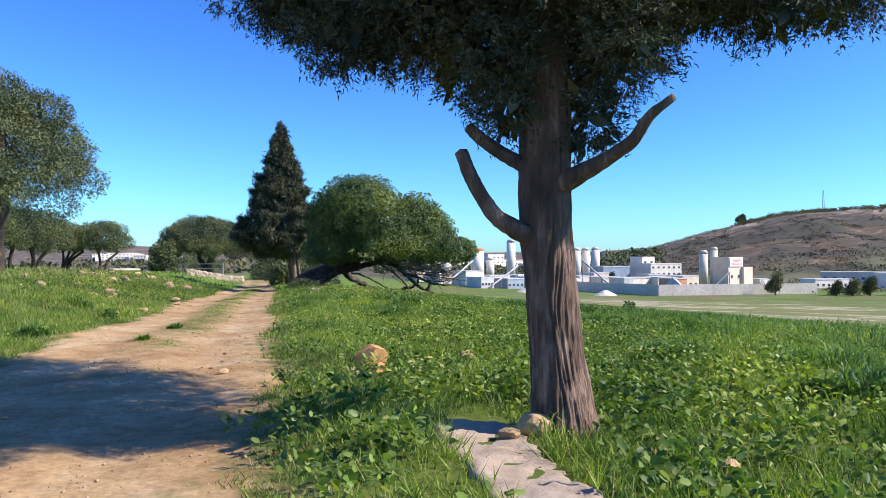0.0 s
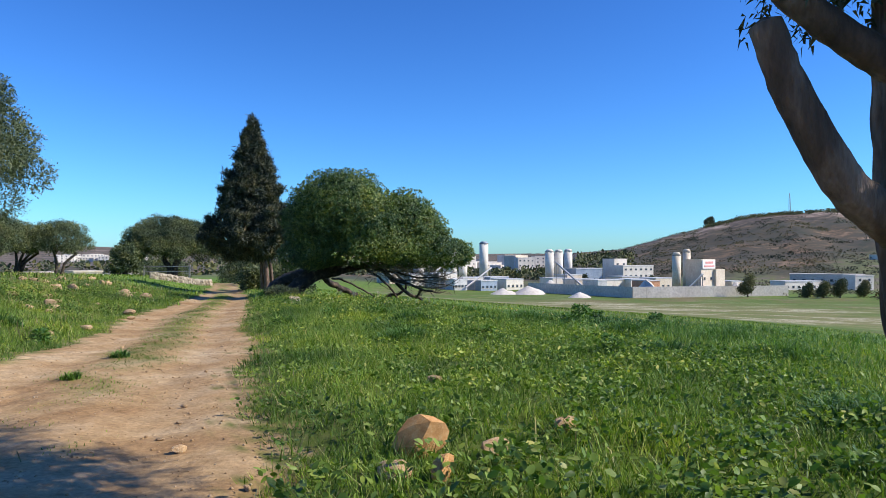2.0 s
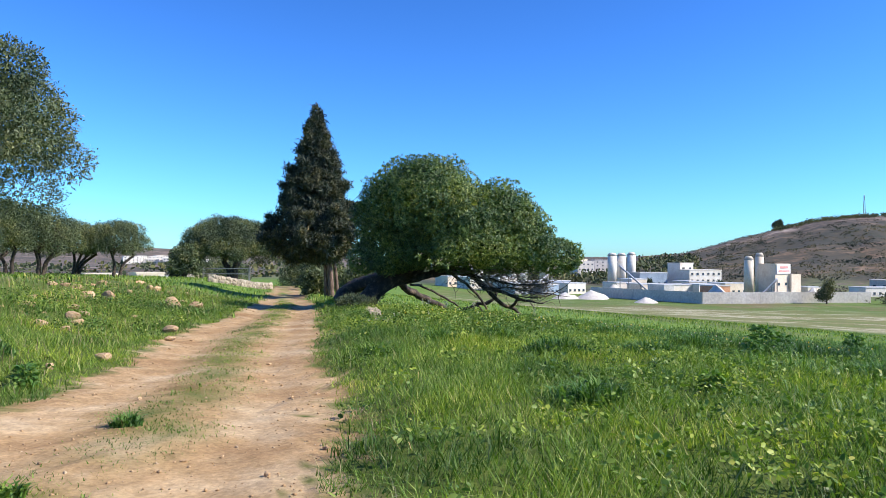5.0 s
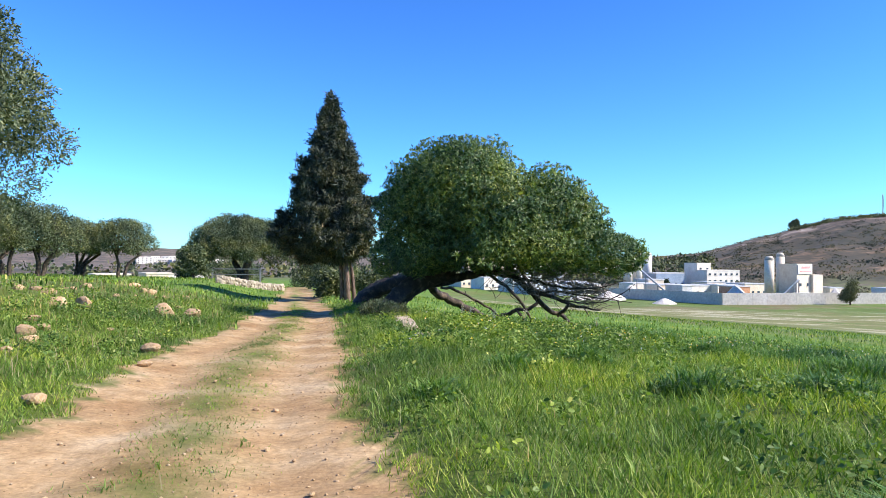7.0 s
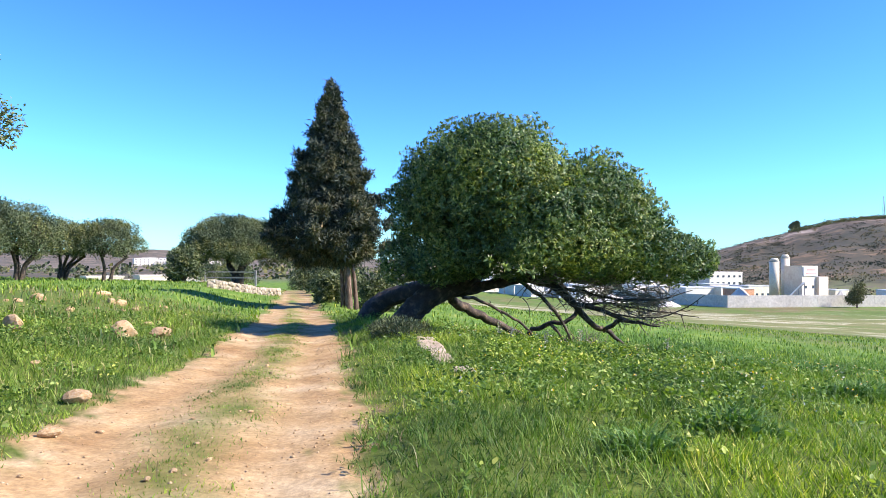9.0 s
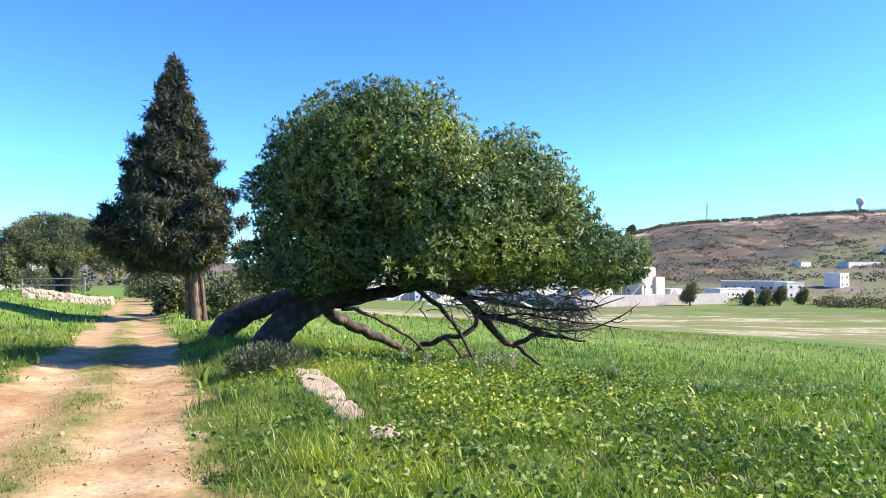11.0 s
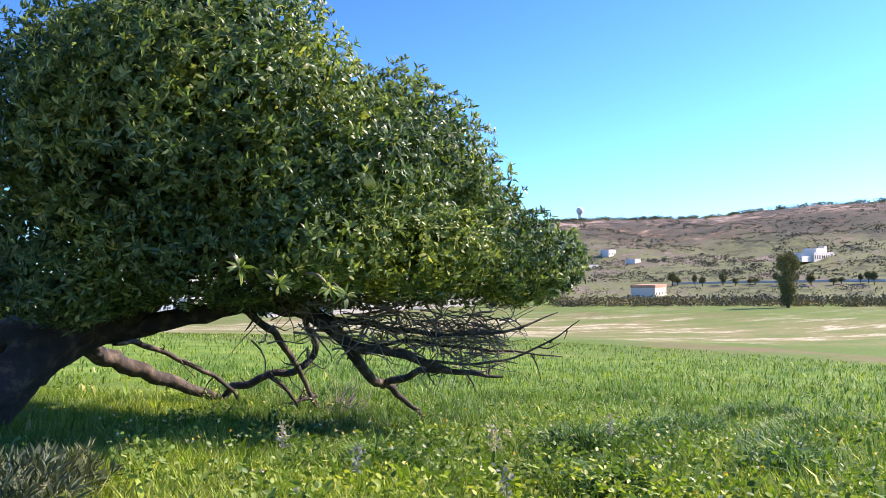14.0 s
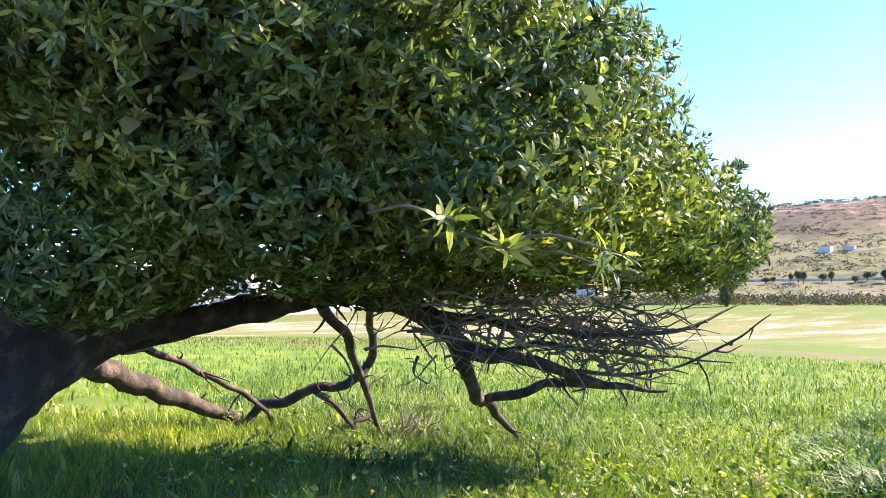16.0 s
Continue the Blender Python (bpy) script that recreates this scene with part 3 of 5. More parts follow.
NEAR_CROWN = (
    ((-0.72, 5.4, 3.08), (0.42, 0.6, 0.36)), ((-1.1, 5.6, 3.5), (0.42, 0.7, 0.36)), ((-1.4, 5.8, 3.95), (0.40, 0.7, 0.36)), ((-0.2, 5.4, 3.10), (0.50, 0.7, 0.40)), ((0.30, 5.35, 2.85), (0.40, 0.6, 0.40)),
    ((0.45, 5.3, 2.50), (0.22, 0.35, 0.30)), ((1.02, 5.25, 2.36), (0.20, 0.25, 0.30)), ((1.22, 5.3, 2.90), (0.42, 0.7, 0.40)), ((0.75, 5.4, 3.2), (0.8, 0.8, 0.5)), ((1.75, 5.3, 3.35), (0.55, 0.8, 0.38)),
    ((2.35, 5.2, 3.25), (0.45, 0.6, 0.38)), ((2.85, 5.2, 3.35), (0.40, 0.5, 0.36)), ((-0.6, 7.1, 4.0), (1.2, 1.0, 0.6)), ((1.3, 7.2, 4.0), (1.2, 1.0, 0.6)), ((0.3, 8.1, 4.6), (1.3, 1.1, 0.7)),
    ((-1.0, 6.2, 3.75), (1.0, 0.9, 0.55)), ((1.9, 6.2, 3.9), (1.0, 0.9, 0.6)), ((0.5, 4.3, 3.9), (1.3, 0.9, 0.7)), ((0.7, 5.6, 4.5), (1.7, 1.8, 1.0)), ((0.7, 5.6, 5.7), (1.2, 1.3, 1.3)),
)


# ---- far cypress on the track's edge ----
def tall_cypress():
    x, y = -11.3, 52.0
    g = level(x, y)
    t = thing("conical_cypress", (x, y, g), "tall dark conical cypress standing beside the dirt track", "tree")
    rng = np.random.default_rng(5)
    for k, (dx, dy, s) in enumerate(((0, 0, 0.19), (-0.35, 0.2, 0.13), (0.32, 0.25, 0.12))):
        link("trunk", limb_mesh("trunk", [tube(((dx + 1.0, dy, -0.2), (dx * 0.9 + 0.9, dy * 0.9, 1.5), (dx * 0.4 + 0.5, dy * 0.4, 4), (0, 0, 9.5)), (s, s * 0.8, s * 0.6, 0.03), 10, 0.2, k)]), BARK, t)
    lobes = []
    for k in range(140):
        f = (k + 0.5) / 140
        z = 2.3 + 8.3 * f
        reach = (2.75 * (1 - f) ** 0.92 + 0.14) * (1 - 0.45 * math.exp(-((z - 1.9) / 0.8) ** 2))
        a = k * 2.39996
        q = reach * (0.58 + 0.42 * ((k * 7) % 11) / 11)
        s = (0.18 + 0.28 * (1 - f)) * (1 + 0.25 * math.sin(k * 2.1))
        q *= (1.13 if k % 5 == 0 else 1.0) * min(1.0, 0.55 + 5 * f)
        lobes.append((q * math.cos(a), q * math.sin(a), z + 0.2 * math.sin(k * 1.3), s, s, s * 0.75))
    for k in range(90):
        f = (k + 0.5) / 90
        a, q = k * 2.39996 + 1, (2.75 * (1 - f) ** 0.92 + 0.14) * (1.14 + 0.24 * math.sin(k * 4.3))
        for j in range(3):
            lobes.append(((q - 0.2 * j) * math.cos(a), (q - 0.2 * j) * math.sin(a), 2.75 + 7.8 * f - 0.10 * j, 0.11 + 0.06 * j, 0.11 + 0.06 * j, 0.08 + 0.04 * j))
    lobes.append((0, 0, 10.7, 0.22, 0.22, 0.7))
    for f in (0.1, 0.3, 0.5, 0.7, 0.9):
        s = 1.15 * (1 - f) + 0.10
        lobes.append((0, 0, 2.4 + 7.8 * f, s, s, 1.2))
    P, O = lobes_points(lobes, 17000, rng, 0.5)
    O[:, 2] += 0.1
    link("crown", spray_mesh("crown", P, O, 0.14 + 0.14 * rng.random(len(P)), rng, 14, 0.5, 0.30), CYPRESS, t, "dense dark green sprays in ragged tiers")


# ---- the leaning broadleaf tree ----
def leaning_tree():
    x, y = -5.4, 32.6
    g = level(x, y)
    t = thing("leaning_evergreen_tree", (x, y, g), "leaning evergreen tree with glossy leaves and dead lower branches", "tree")
    rng = np.random.default_rng(21)

    def w(px, py, pz):
        return (px - x, py - y, pz - g)

    # two trunks and the low limbs
    link("trunk", limb_mesh("trunk", [tube((w(-5.98, 32.5, -0.98), w(-5.86, 32.6, -0.42), w(-5.68, 32.7, 0.03), w(-5.28, 32.9, 0.46), w(-4.75, 33.2, 0.82), w(-4.1, 33.4, 1.05), w(-3.4, 33.2, 1.7)), (0.40, 0.33, 0.29, 0.28, 0.28, 0.24, 0.16), 26, 0.22, 1, 0.08)]), LIMB, t, "thick dark leaning trunk")
    link("trunk", limb_mesh("trunk", [tube((w(-7.05, 35.2, -0.75), w(-6.92, 35.2, -0.05), w(-6.62, 35.2, 0.30), w(-6.14, 35.0, 0.58), w(-5.53, 34.6, 0.76), w(-4.94, 34.2, 0.95), w(-4.2, 33.6, 1.9)), (0.30, 0.28, 0.27, 0.25, 0.23, 0.20, 0.14), 20, 0.22, 2, 0.08)]), LIMB, t, "second dark trunk leaning from behind")
    low = (
        ((w(-4.75, 34.0, 0.75), w(-4.57, 34.6, 0.61), w(-4.29, 35.2, 0.34), w(-3.88, 35.5, 0.07), w(-3.42, 35.8, -0.11), w(-2.95, 36.0, -0.39), w(-2.5, 36.0, -0.54), w(-2.36, 36.0, -0.85)), (0.17, 0.16, 0.14, 0.13, 0.115, 0.10, 0.08, 0.05)),
        ((w(-2.43, 35.95, -0.62), w(-2.23, 35.6, -0.32), w(-1.89, 35.2, -0.15), w(-1.49, 35.0, -0.09), w(-1.2, 34.9, 0.12), w(-1.15, 34.8, 0.35), w(-1.37, 34.4, 0.62), w(-1.7, 33.8, 1.0)), (0.06, 0.065, 0.065, 0.065, 0.06, 0.055, 0.05, 0.05)),
        ((w(-4.75, 33.6, 0.85), w(-3.95, 33.5, 0.82), w(-3.52, 33.0, 0.96), w(-3.05, 32.7, 1.08), w(-2.72, 32.5, 1.16), w(-2.29, 32.4, 1.10), w(-1.89, 32.2, 0.92), w(-1.75, 32.0, 0.70), w(-1.55, 31.9, 0.53), w(-1.15, 31.8, 0.49), w(-0.81, 31.6, 0.36), w(-0.45, 31.5, 0.23)), (0.16, 0.145, 0.13, 0.125, 0.125, 0.115, 0.105, 0.09, 0.075, 0.065, 0.05, 0.04)),
        ((w(-1.80, 32.1, 0.78), w(-1.34, 32.5, 0.25), w(-0.69, 33.1, -0.14), w(-0.17, 33.3, -0.5), w(0.22, 33.5, -0.86)), (0.075, 0.07, 0.065, 0.04, 0.02)),
        ((w(-0.72, 33.1, -0.14), w(-0.6, 32.4, 0.07), w(-0.58, 31.9, 0.22), w(-0.37, 31.6, 0.21), w(0.21, 31.3, 0.13)), (0.055, 0.05, 0.045, 0.04, 0.015)),
        ((w(-2.76, 32.7, 1.05), w(-2.23, 33.3, 0.68), w(-1.9, 33.8, 0.29), w(-1.51, 34.2, -0.13), w(-1.19, 34.5, -0.80)), (0.06, 0.055, 0.05, 0.04, 0.02)),
        ((w(-4.2, 34.2, 0.60), w(-3.87, 34.7, 0.57), w(-3.44, 35.0, 0.33), w(-2.97, 35.3, 0.08), w(-2.59, 35.4, -0.18), w(-2.32, 35.3, -0.42), w(-2.28, 35.2, -0.90)), (0.05, 0.045, 0.042, 0.04, 0.036, 0.03, 0.02)),
        ((w(-1.85, 35.1, -0.14), w(-1.65, 34.8, -0.35), w(-1.42, 34.6, -0.75)), (0.04, 0.035, 0.018)),
        ((w(-1.96, 34.6, -0.70), w(-1.57, 34.8, -0.54), w(-1.12, 34.9, -0.50)), (0.02, 0.035, 0.035)),
        ((w(-1.92, 32.2, 0.93), w(-1.28, 31.9, 0.83), w(-0.87, 31.5, 0.72), w(-0.4, 31.2, 0.71), w(0.17, 31.0, 0.74), w(0.81, 30.9, 0.95)), (0.085, 0.075, 0.06, 0.05, 0.035, 0.015)),
        ((w(-1.5, 31.9, 0.55), w(-0.9, 31.9, 0.62), w(-0.2, 31.7, 0.50), w(0.5, 31.4, 0.42), w(1.0, 31.1, 0.35)), (0.055, 0.05, 0.04, 0.03, 0.012)),
        ((w(-0.8, 31.55, 0.38), w(-0.2, 31.4, 0.30), w(0.35, 31.2, 0.36), w(0.75, 30.9, 0.62), w(1.0, 30.7, 0.85)), (0.04, 0.035, 0.03, 0.022, 0.01)),
        ((w(-4.3, 33.3, 1.0), w(-3.6, 32.2, 1.6), w(-3.2, 31.0, 2.1), w(-3.0, 30.3, 2.6)), (0.16, 0.12, 0.08, 0.04)),
        ((w(-3.9, 33.2, 1.3), w(-2.6, 33.0, 2.2), w(-1.4, 32.8, 2.8), w(-0.6, 32.4, 3.2)), (0.17, 0.13, 0.09, 0.04)),
        ((w(-4.0, 33.2, 1.2), w(-4.2, 32.6, 2.6), w(-3.9, 32.0, 3.6), w(-3.6, 31.5, 4.3)), (0.16, 0.12, 0.08, 0.03)),
    )
    for k, (p, r) in enumerate(low):
        made = [tube(p, [q * (0.5 if k in (9, 10, 11) else 0.92) for q in r], 12, 0.24, 30 + k, 0.05, 0.35 if r[0] > 0.1 else 0.9)]
        for s in range(9):
            i = int(rng.integers(0, len(p) - 1))
            e = np.array(p[i]) + (np.array(p[i + 1]) - np.array(p[i])) * rng.random()
            d = rng.normal(size=3)
            d /= np.linalg.norm(d)
            ln, r0 = 0.08 + 0.28 * rng.random() ** 2, 0.010 + 0.10 * r[i]
            made.append(tube((e, e + d * ln * 0.5 + 0.02 * rng.normal(size=3), e + d * ln + 0.05 * rng.normal(size=3)), (r0, r0 * 0.7, r0 * 0.35), 5, 0.2, s))
        link("limb", limb_mesh("limb", made), LIMB, t)
    # dead twigs in the hollow under the crown
    twigs = []
    for k in range(560):
        a = rng.random() * 6.2832
        f = rng.random() ** 0.7
        sx, sy = -2.9 + 3.3 * f, 31.2 + 1.3 * rng.random()
        sz = 1.15 - 0.55 * f + 0.22 * rng.normal()
        if k % 6 == 0:
            sx, sy, sz = -1.3 + 0.6 * rng.random(), 34 + 0.7 * rng.random(), -0.75
        p, pts = np.array([sx, sy, sz]), []
        d = np.array([0.75 + 0.5 * rng.normal(), -0.25 + 0.75 * rng.normal(), (-0.05 if k % 6 else 0.5) + 0.32 * rng.normal()])
        d /= np.linalg.norm(d)
        ln = 0.08 + 0.15 * rng.random()
        for s in range(5):
            pts.append(w(*p))
            d = d + rng.normal(size=3) * np.array([0.45, 0.45, 0.38]) + np.array([0, 0, -0.03])
            d /= np.linalg.norm(d)
            p = p + d * ln
        r0 = 0.004 + 0.013 * rng.random()
        twigs.append(tube(pts, (r0, r0 * 0.8, r0 * 0.6, r0 * 0.45, r0 * 0.25), 4, 0.2, 100 + k))
    tw = link("twig_tangle", limb_mesh("twig_tangle", twigs), TWIG, t, "tangle of bare dead twigs")
    tagged(tw, kind="stuff")
    # crown of overlapping masses
    lobes = [w(*c) + tuple(q - 0.07 for q in r) for c, r in CROWN]
    P, O = lobes_points(lobes, 10500, rng, 0.22, floor=0.95 - g)
    per = 10
    O2 = np.repeat(O, per, 0)
    star = rng.normal(size=(len(O2), 3))
    star -= (star * O2).sum(1)[:, None] * O2
    star /= np.linalg.norm(star, axis=1)[:, None]
    D = O2 * (0.15 + 0.8 * rng.random(len(O2)))[:, None] + star
    D[:, 2] += 0.25
    Q = np.repeat(P, per, 0) + O2 * (0.06 * rng.random(len(O2)))[:, None]
    L = 0.055 + 0.06 * rng.random(len(Q))
    V, F = leaves(Q, D, L, L * 0.27, rng, -0.16, 0.16, O2 + np.array([0, 0, 0.30]) + 0.42 * rng.normal(size=O2.shape))
    link("crown", mesh_np("crown", V, F), BUSH, t, "dense glossy lance-shaped leaves in rosettes")
    # young shoots that stand out of the crown's lower front
    for k, (px, py, pz) in enumerate(((-3.59, 29.16, 1.55), (-2.98, 28.71, 1.38), (-3.28, 29.14, 1.41), (-2.75, 28.95, 1.30))):
        tip, root = np.array(w(px, py, pz)), np.array(w(px + 0.12, py + 1.1, pz + 0.12))
        shoot = link("shoot", limb_mesh("shoot", [tube((root, (root + tip) / 2 + np.array([0, 0, 0.06]), tip), (0.012, 0.009, 0.005), 6, 0.1, k)]), TWIG, t, "young shoot with a rosette of leaves")
        n = 22
        D = rng.normal(size=(n, 3)) * np.array([1, 0.8, 0.8]) + np.array([0, -0.6, 0.25])
        P = tip + (root - tip) * (0.16 * rng.random((n, 1)))
        L = 0.10 + 0.06 * rng.random(n)
        V, F = leaves(P, D, L, L * 0.24, rng, -0.2, 0.15, np.array([0.3, -0.5, 0.8]) + 0.5 * rng.normal(size=(n, 3)))
        link("rosette", mesh_np("rosette", V, F), BUSH, shoot)
    for name, k, n, shell, size in (("inner_foliage", 0.84, 22000, 0.30, 0.085), ("core_foliage", 0.66, 6000, 0.5, 0.20)):
        P, O = lobes_points([(q[0], q[1], q[2], q[3] * k, q[4] * k, q[5] * k) for q in lobes if size < 0.15 or min(q[3:]) > 1.0], n, rng, shell, floor=(1.15 if size < 0.15 else 1.5) - g)
        Q = np.repeat(P, 3, 0) + rng.normal(size=(len(P) * 3, 3)) * size * 0.6
        D = rng.normal(size=(len(Q), 3)) + np.repeat(O, 3, 0) * 0.4
        L = size * (0.8 + 0.5 * rng.random(len(Q)))
        V, F = fingers(Q, D, L, L * 0.5, rng, np.repeat(O, 3, 0) + 0.5 * rng.normal(size=Q.shape))
        link(name, mesh_np(name, V, F), BUSH, t, "shaded inner leaves")


CROWN = (
    ((-3.75, 31.9, 3.15), (1.95, 2.0, 1.75)), ((-3.3, 31.4, 3.45), (1.6, 1.9, 1.42)), ((-4.7, 32.0, 3.2), (1.05, 1.4, 1.15)), ((-2.4, 31.0, 2.5), (1.5, 1.6, 1.1)),
    ((-1.2, 31.9, 2.85), (1.35, 1.7, 1.25)), ((-0.5, 32.0, 2.3), (1.15, 1.5, 1.1)), ((-0.2, 31.4, 1.8), (1.15, 1.3, 0.75)), ((0.55, 31.5, 1.6), (0.85, 1.0, 0.62)), ((1.0, 31.3, 1.62), (0.5, 0.6, 0.50)),
    ((-3.5, 31.3, 1.85), (1.2, 1.1, 0.75)), ((-2.6, 30.1, 1.80), (0.9, 0.8, 0.50)), ((-1.5, 30.6, 1.8), (1.05, 1.1, 0.60)), ((-5.0, 32.5, 1.9), (0.85, 1.0, 0.85)), ((-4.5, 32.2, 1.65), (0.95, 1.0, 0.65)),
    ((-2.4, 32.0, 1.4), (1.1, 0.9, 0.42)), ((-1.0, 32.2, 1.4), (1.0, 0.9, 0.42)), ((-4.2, 32.8, 3.0), (1.5, 1.7, 1.6)), ((-2.0, 33.0, 2.7), (1.8, 1.6, 1.4)), ((-5.75, 32.4, 3.0), (0.38, 0.6, 0.38)), ((-4.75, 31.9, 1.45), (0.80, 0.9, 0.52)), ((-5.75, 33.2, 1.5), (0.6, 0.8, 0.6)), ((-5.4, 32.5, 2.4), (0.55, 0.8, 0.6)),
)


# ---- round olives and carobs ----
def round_tree(name, x, y, trunk, lobes, label, n, leaf, seed, lean=(0.0, 0.0), stems=1, stem_r=0.2, mat=None, category="tree", group=""):
    g = level(x, y)
    t = thing(name, (x, y, g), label, category, group)
    rng = np.random.default_rng(seed)
    for k in range(stems):
        a = 6.28 * k / max(stems, 1) + seed
        ex, ey = (lean[0], lean[1]) if stems == 1 else (lean[0] + 0.9 * math.cos(a), lean[1] + 0.9 * math.sin(a))
        r = stem_r * (1 if stems == 1 else 0.6)
        link("trunk", limb_mesh("trunk", [tube(((0.2 * math.cos(a) * (stems > 1), 0.2 * math.sin(a) * (stems > 1), -0.3), (ex * 0.35, ey * 0.35, trunk * 0.55), (ex, ey, trunk)), (r * 1.35, r, r * 0.85), 12, 0.2, seed + k)]), LIMB, t)
        boughs = []
        for q in range(6):
            c = lobes[(q + 2 * k) % len(lobes)]
            boughs.append(tube(((ex, ey, trunk - 0.1), ((ex + c[0]) / 2 + 0.2 * rng.normal(), (ey + c[1]) / 2 + 0.2 * rng.normal(), (trunk + c[2]) / 2), (c[0], c[1], c[2])), (r * 0.6, r * 0.35, r * 0.1), 8, 0.2, seed + q))
        link("bough", limb_mesh("bough", boughs), LIMB, t)
    P, O = lobes_points(lobes, n, rng, 0.42)
    per = 4
    Q = np.repeat(P, per, 0) + rng.normal(size=(len(P) * per, 3)) * leaf * 0.6
    D = np.repeat(O, per, 0) * 0.5 + rng.normal(size=(len(Q), 3)) * 0.6
    L = leaf * (0.7 + 0.6 * rng.random(len(Q)))
    V, F = fingers(Q, D, L, L * 0.42, rng, np.repeat(O, per, 0) + np.array([0, 0, 0.2]) + 0.5 * rng.normal(size=Q.shape))
    link("crown", mesh_np("crown", V, F), mat or OLIVE, t)
    return t


def clumps(seed, rx, ry, z0, z1, n, size):
    """Lobes of a domed crown."""
    rng = np.random.default_rng(seed)
    out = [(0, 0, (z0 * 0.55 + z1 * 0.45), rx * 0.72, ry * 0.72, (z1 - z0) * 0.40)]
    for k in range(n):
        a, f = k * 2.39996, (k + 0.5) / n
        h = math.sqrt(f)
        zz = z0 + (z1 - z0) * (0.12 + 0.74 * (1 - f ** 1.3)) + 0.15 * rng.normal()
        s = size * (0.75 + 0.5 * rng.random())
        out.append((rx * 0.76 * h * math.cos(a), ry * 0.76 * h * math.sin(a), zz, s, s, s * 0.75))
    return out


def orchard():
    round_tree("olive_tree", -16.95, 27.7, 2.6, clumps(3, 4.75, 4.6, 2.1, 7.2, 34, 1.0), "large grey-green olive tree on the grassy bank", 30000, 0.10, 31, (0.5, 0), 1, 0.42)
    x, y, _ = far_place(-17.9, 77)
    round_tree("carob_tree", x, y, 1.9, clumps(5, 6.9, 5.8, 2.1, 6.35, 46, 1.05), "broad round carob tree beyond the stone wall", 26000, 0.16, 41, (0, 0), 3, 0.5)
    x, y, _ = far_place(-21.5, 70)
    round_tree("small_evergreen_tree", x, y, 0.8, clumps(8, 1.3, 1.3, 0.3, 3.0, 10, 0.6), "small dark evergreen standing beside the carob", 2200, 0.25, 43, (0, 0), 1, 0.2)
    rows = ((-26.3, 64, 2.1, 4.6, 51, 1), (-29.0, 66, 2.2, 4.4, 52, 3), (-31.3, 60, 2.3, 4.9, 53, 3), (-33.2, 58, 2.4, 5.2, 54, 2), (-35.3, 55, 2.4, 5.6, 55, 2), (-37.8, 58, 2.6, 5.8, 56, 2), (-40.5, 62, 2.6, 5.6, 57, 2), (-34.2, 72, 2.5, 5.8, 58, 2))
    for b, d, r, h, s, stems in rows:
        x, y, _ = far_place(b, d)
        round_tree("olive_tree", x, y, 1.8, clumps(s, r * 1.6, r * 1.3, 1.7, h + 0.1, 20, 0.72), "old olive tree in a row on the bank", 5200, 0.14, s, (0.7 * math.sin(s), 0.3), stems + 1, 0.19, group="olive trees on the bank")
    # shrubs along the far track
    for k, (b, d, r, h) in enumerate(((-11.4, 46, 0.9, 1.3), (-10.6, 58, 1.7, 2.3), (-12.2, 78, 2.2, 3.0), (-18.0, 92, 2.4, 2.8), (-8.0, 44, 1.3, 1.7), (-11.5, 66, 1.8, 2.6), (-19.6, 98, 3, 3.2), (-13.2, 100, 2.4, 3.2))):
        x, y, _ = far_place(b, d)
        round_tree("shrub", x, y, 0.3, clumps(70 + k, r, r, 0.0, h, 10, 0.55 * r / 1.4), "dark evergreen shrub beside the far track", 1500, 0.2, 70 + k, (0, 0), 1, 0.07, category="shrub", group="shrubs along the track")


near_cypress()
tall_cypress()
leaning_tree()
orchard()


# ---- slabs and stones ----
def worn_slab(name, spine, half, top, thick, seed, label):
    """A broken concrete strip along a spine: ragged edges, chips, cracks and a gently wavy top."""
    rng = np.random.default_rng(seed)
    S = np.array(spine, float)
    n = max(8, int(np.linalg.norm(S[-1] - S[0]) / 0.07))
    t, tt = np.linspace(0, 1, len(S)), np.linspace(0, 1, n)
    cx, cy = np.interp(tt, t, S[:, 0]), np.interp(tt, t, S[:, 1])
    tx, ty = np.gradient(cx), np.gradient(cy)
    ln = np.hypot(tx, ty)
    nx, ny = ty / ln, -tx / ln
    m = 15
    V = []
    walk_l, walk_r = np.cumsum(rng.normal(size=n)) * 0.010, np.cumsum(rng.normal(size=n)) * 0.010
    for i in range(n):
        taper = 1 - 0.35 * max(0, 1 - min(i, n - 1 - i) / 3)
        hw_l, hw_r = (half + walk_l[i] + 0.008 * rng.normal()) * taper, (half + walk_r[i] + 0.008 * rng.normal()) * taper
        for k in range(m):
            v = k / (m - 1) * 2 - 1
            off = v * (hw_r if v > 0 else hw_l)
            x, y = cx[i] + nx[i] * off, cy[i] + ny[i] * off
            dz = 0.020 * wave(np.float64(x), np.float64(y), 0.8, seed) + 0.010 * rng.random()
            if k in (1, m - 2) or i in (0, n - 1):
                dz -= 0.01 + 0.02 * rng.random()
            if abs(v + 0.35 - 0.3 * math.sin(i * 0.45 + seed)) < 0.06 or (i + int(2 * math.sin(k * 0.8))) % 17 == 0:
                dz -= 0.018
            if k in (0, m - 1):
                dz -= thick
            V.append((x, y, level(x, y) + top + dz))
    i, k = np.meshgrid(np.arange(n - 1), np.arange(m - 1), indexing="ij")
    F = np.stack([i * m + k, (i + 1) * m + k, (i + 1) * m + k + 1, i * m + k + 1], -1).reshape(-1, 4)
    return tagged(link(name, mesh_np(name, V, F), SLAB), label, "slab")


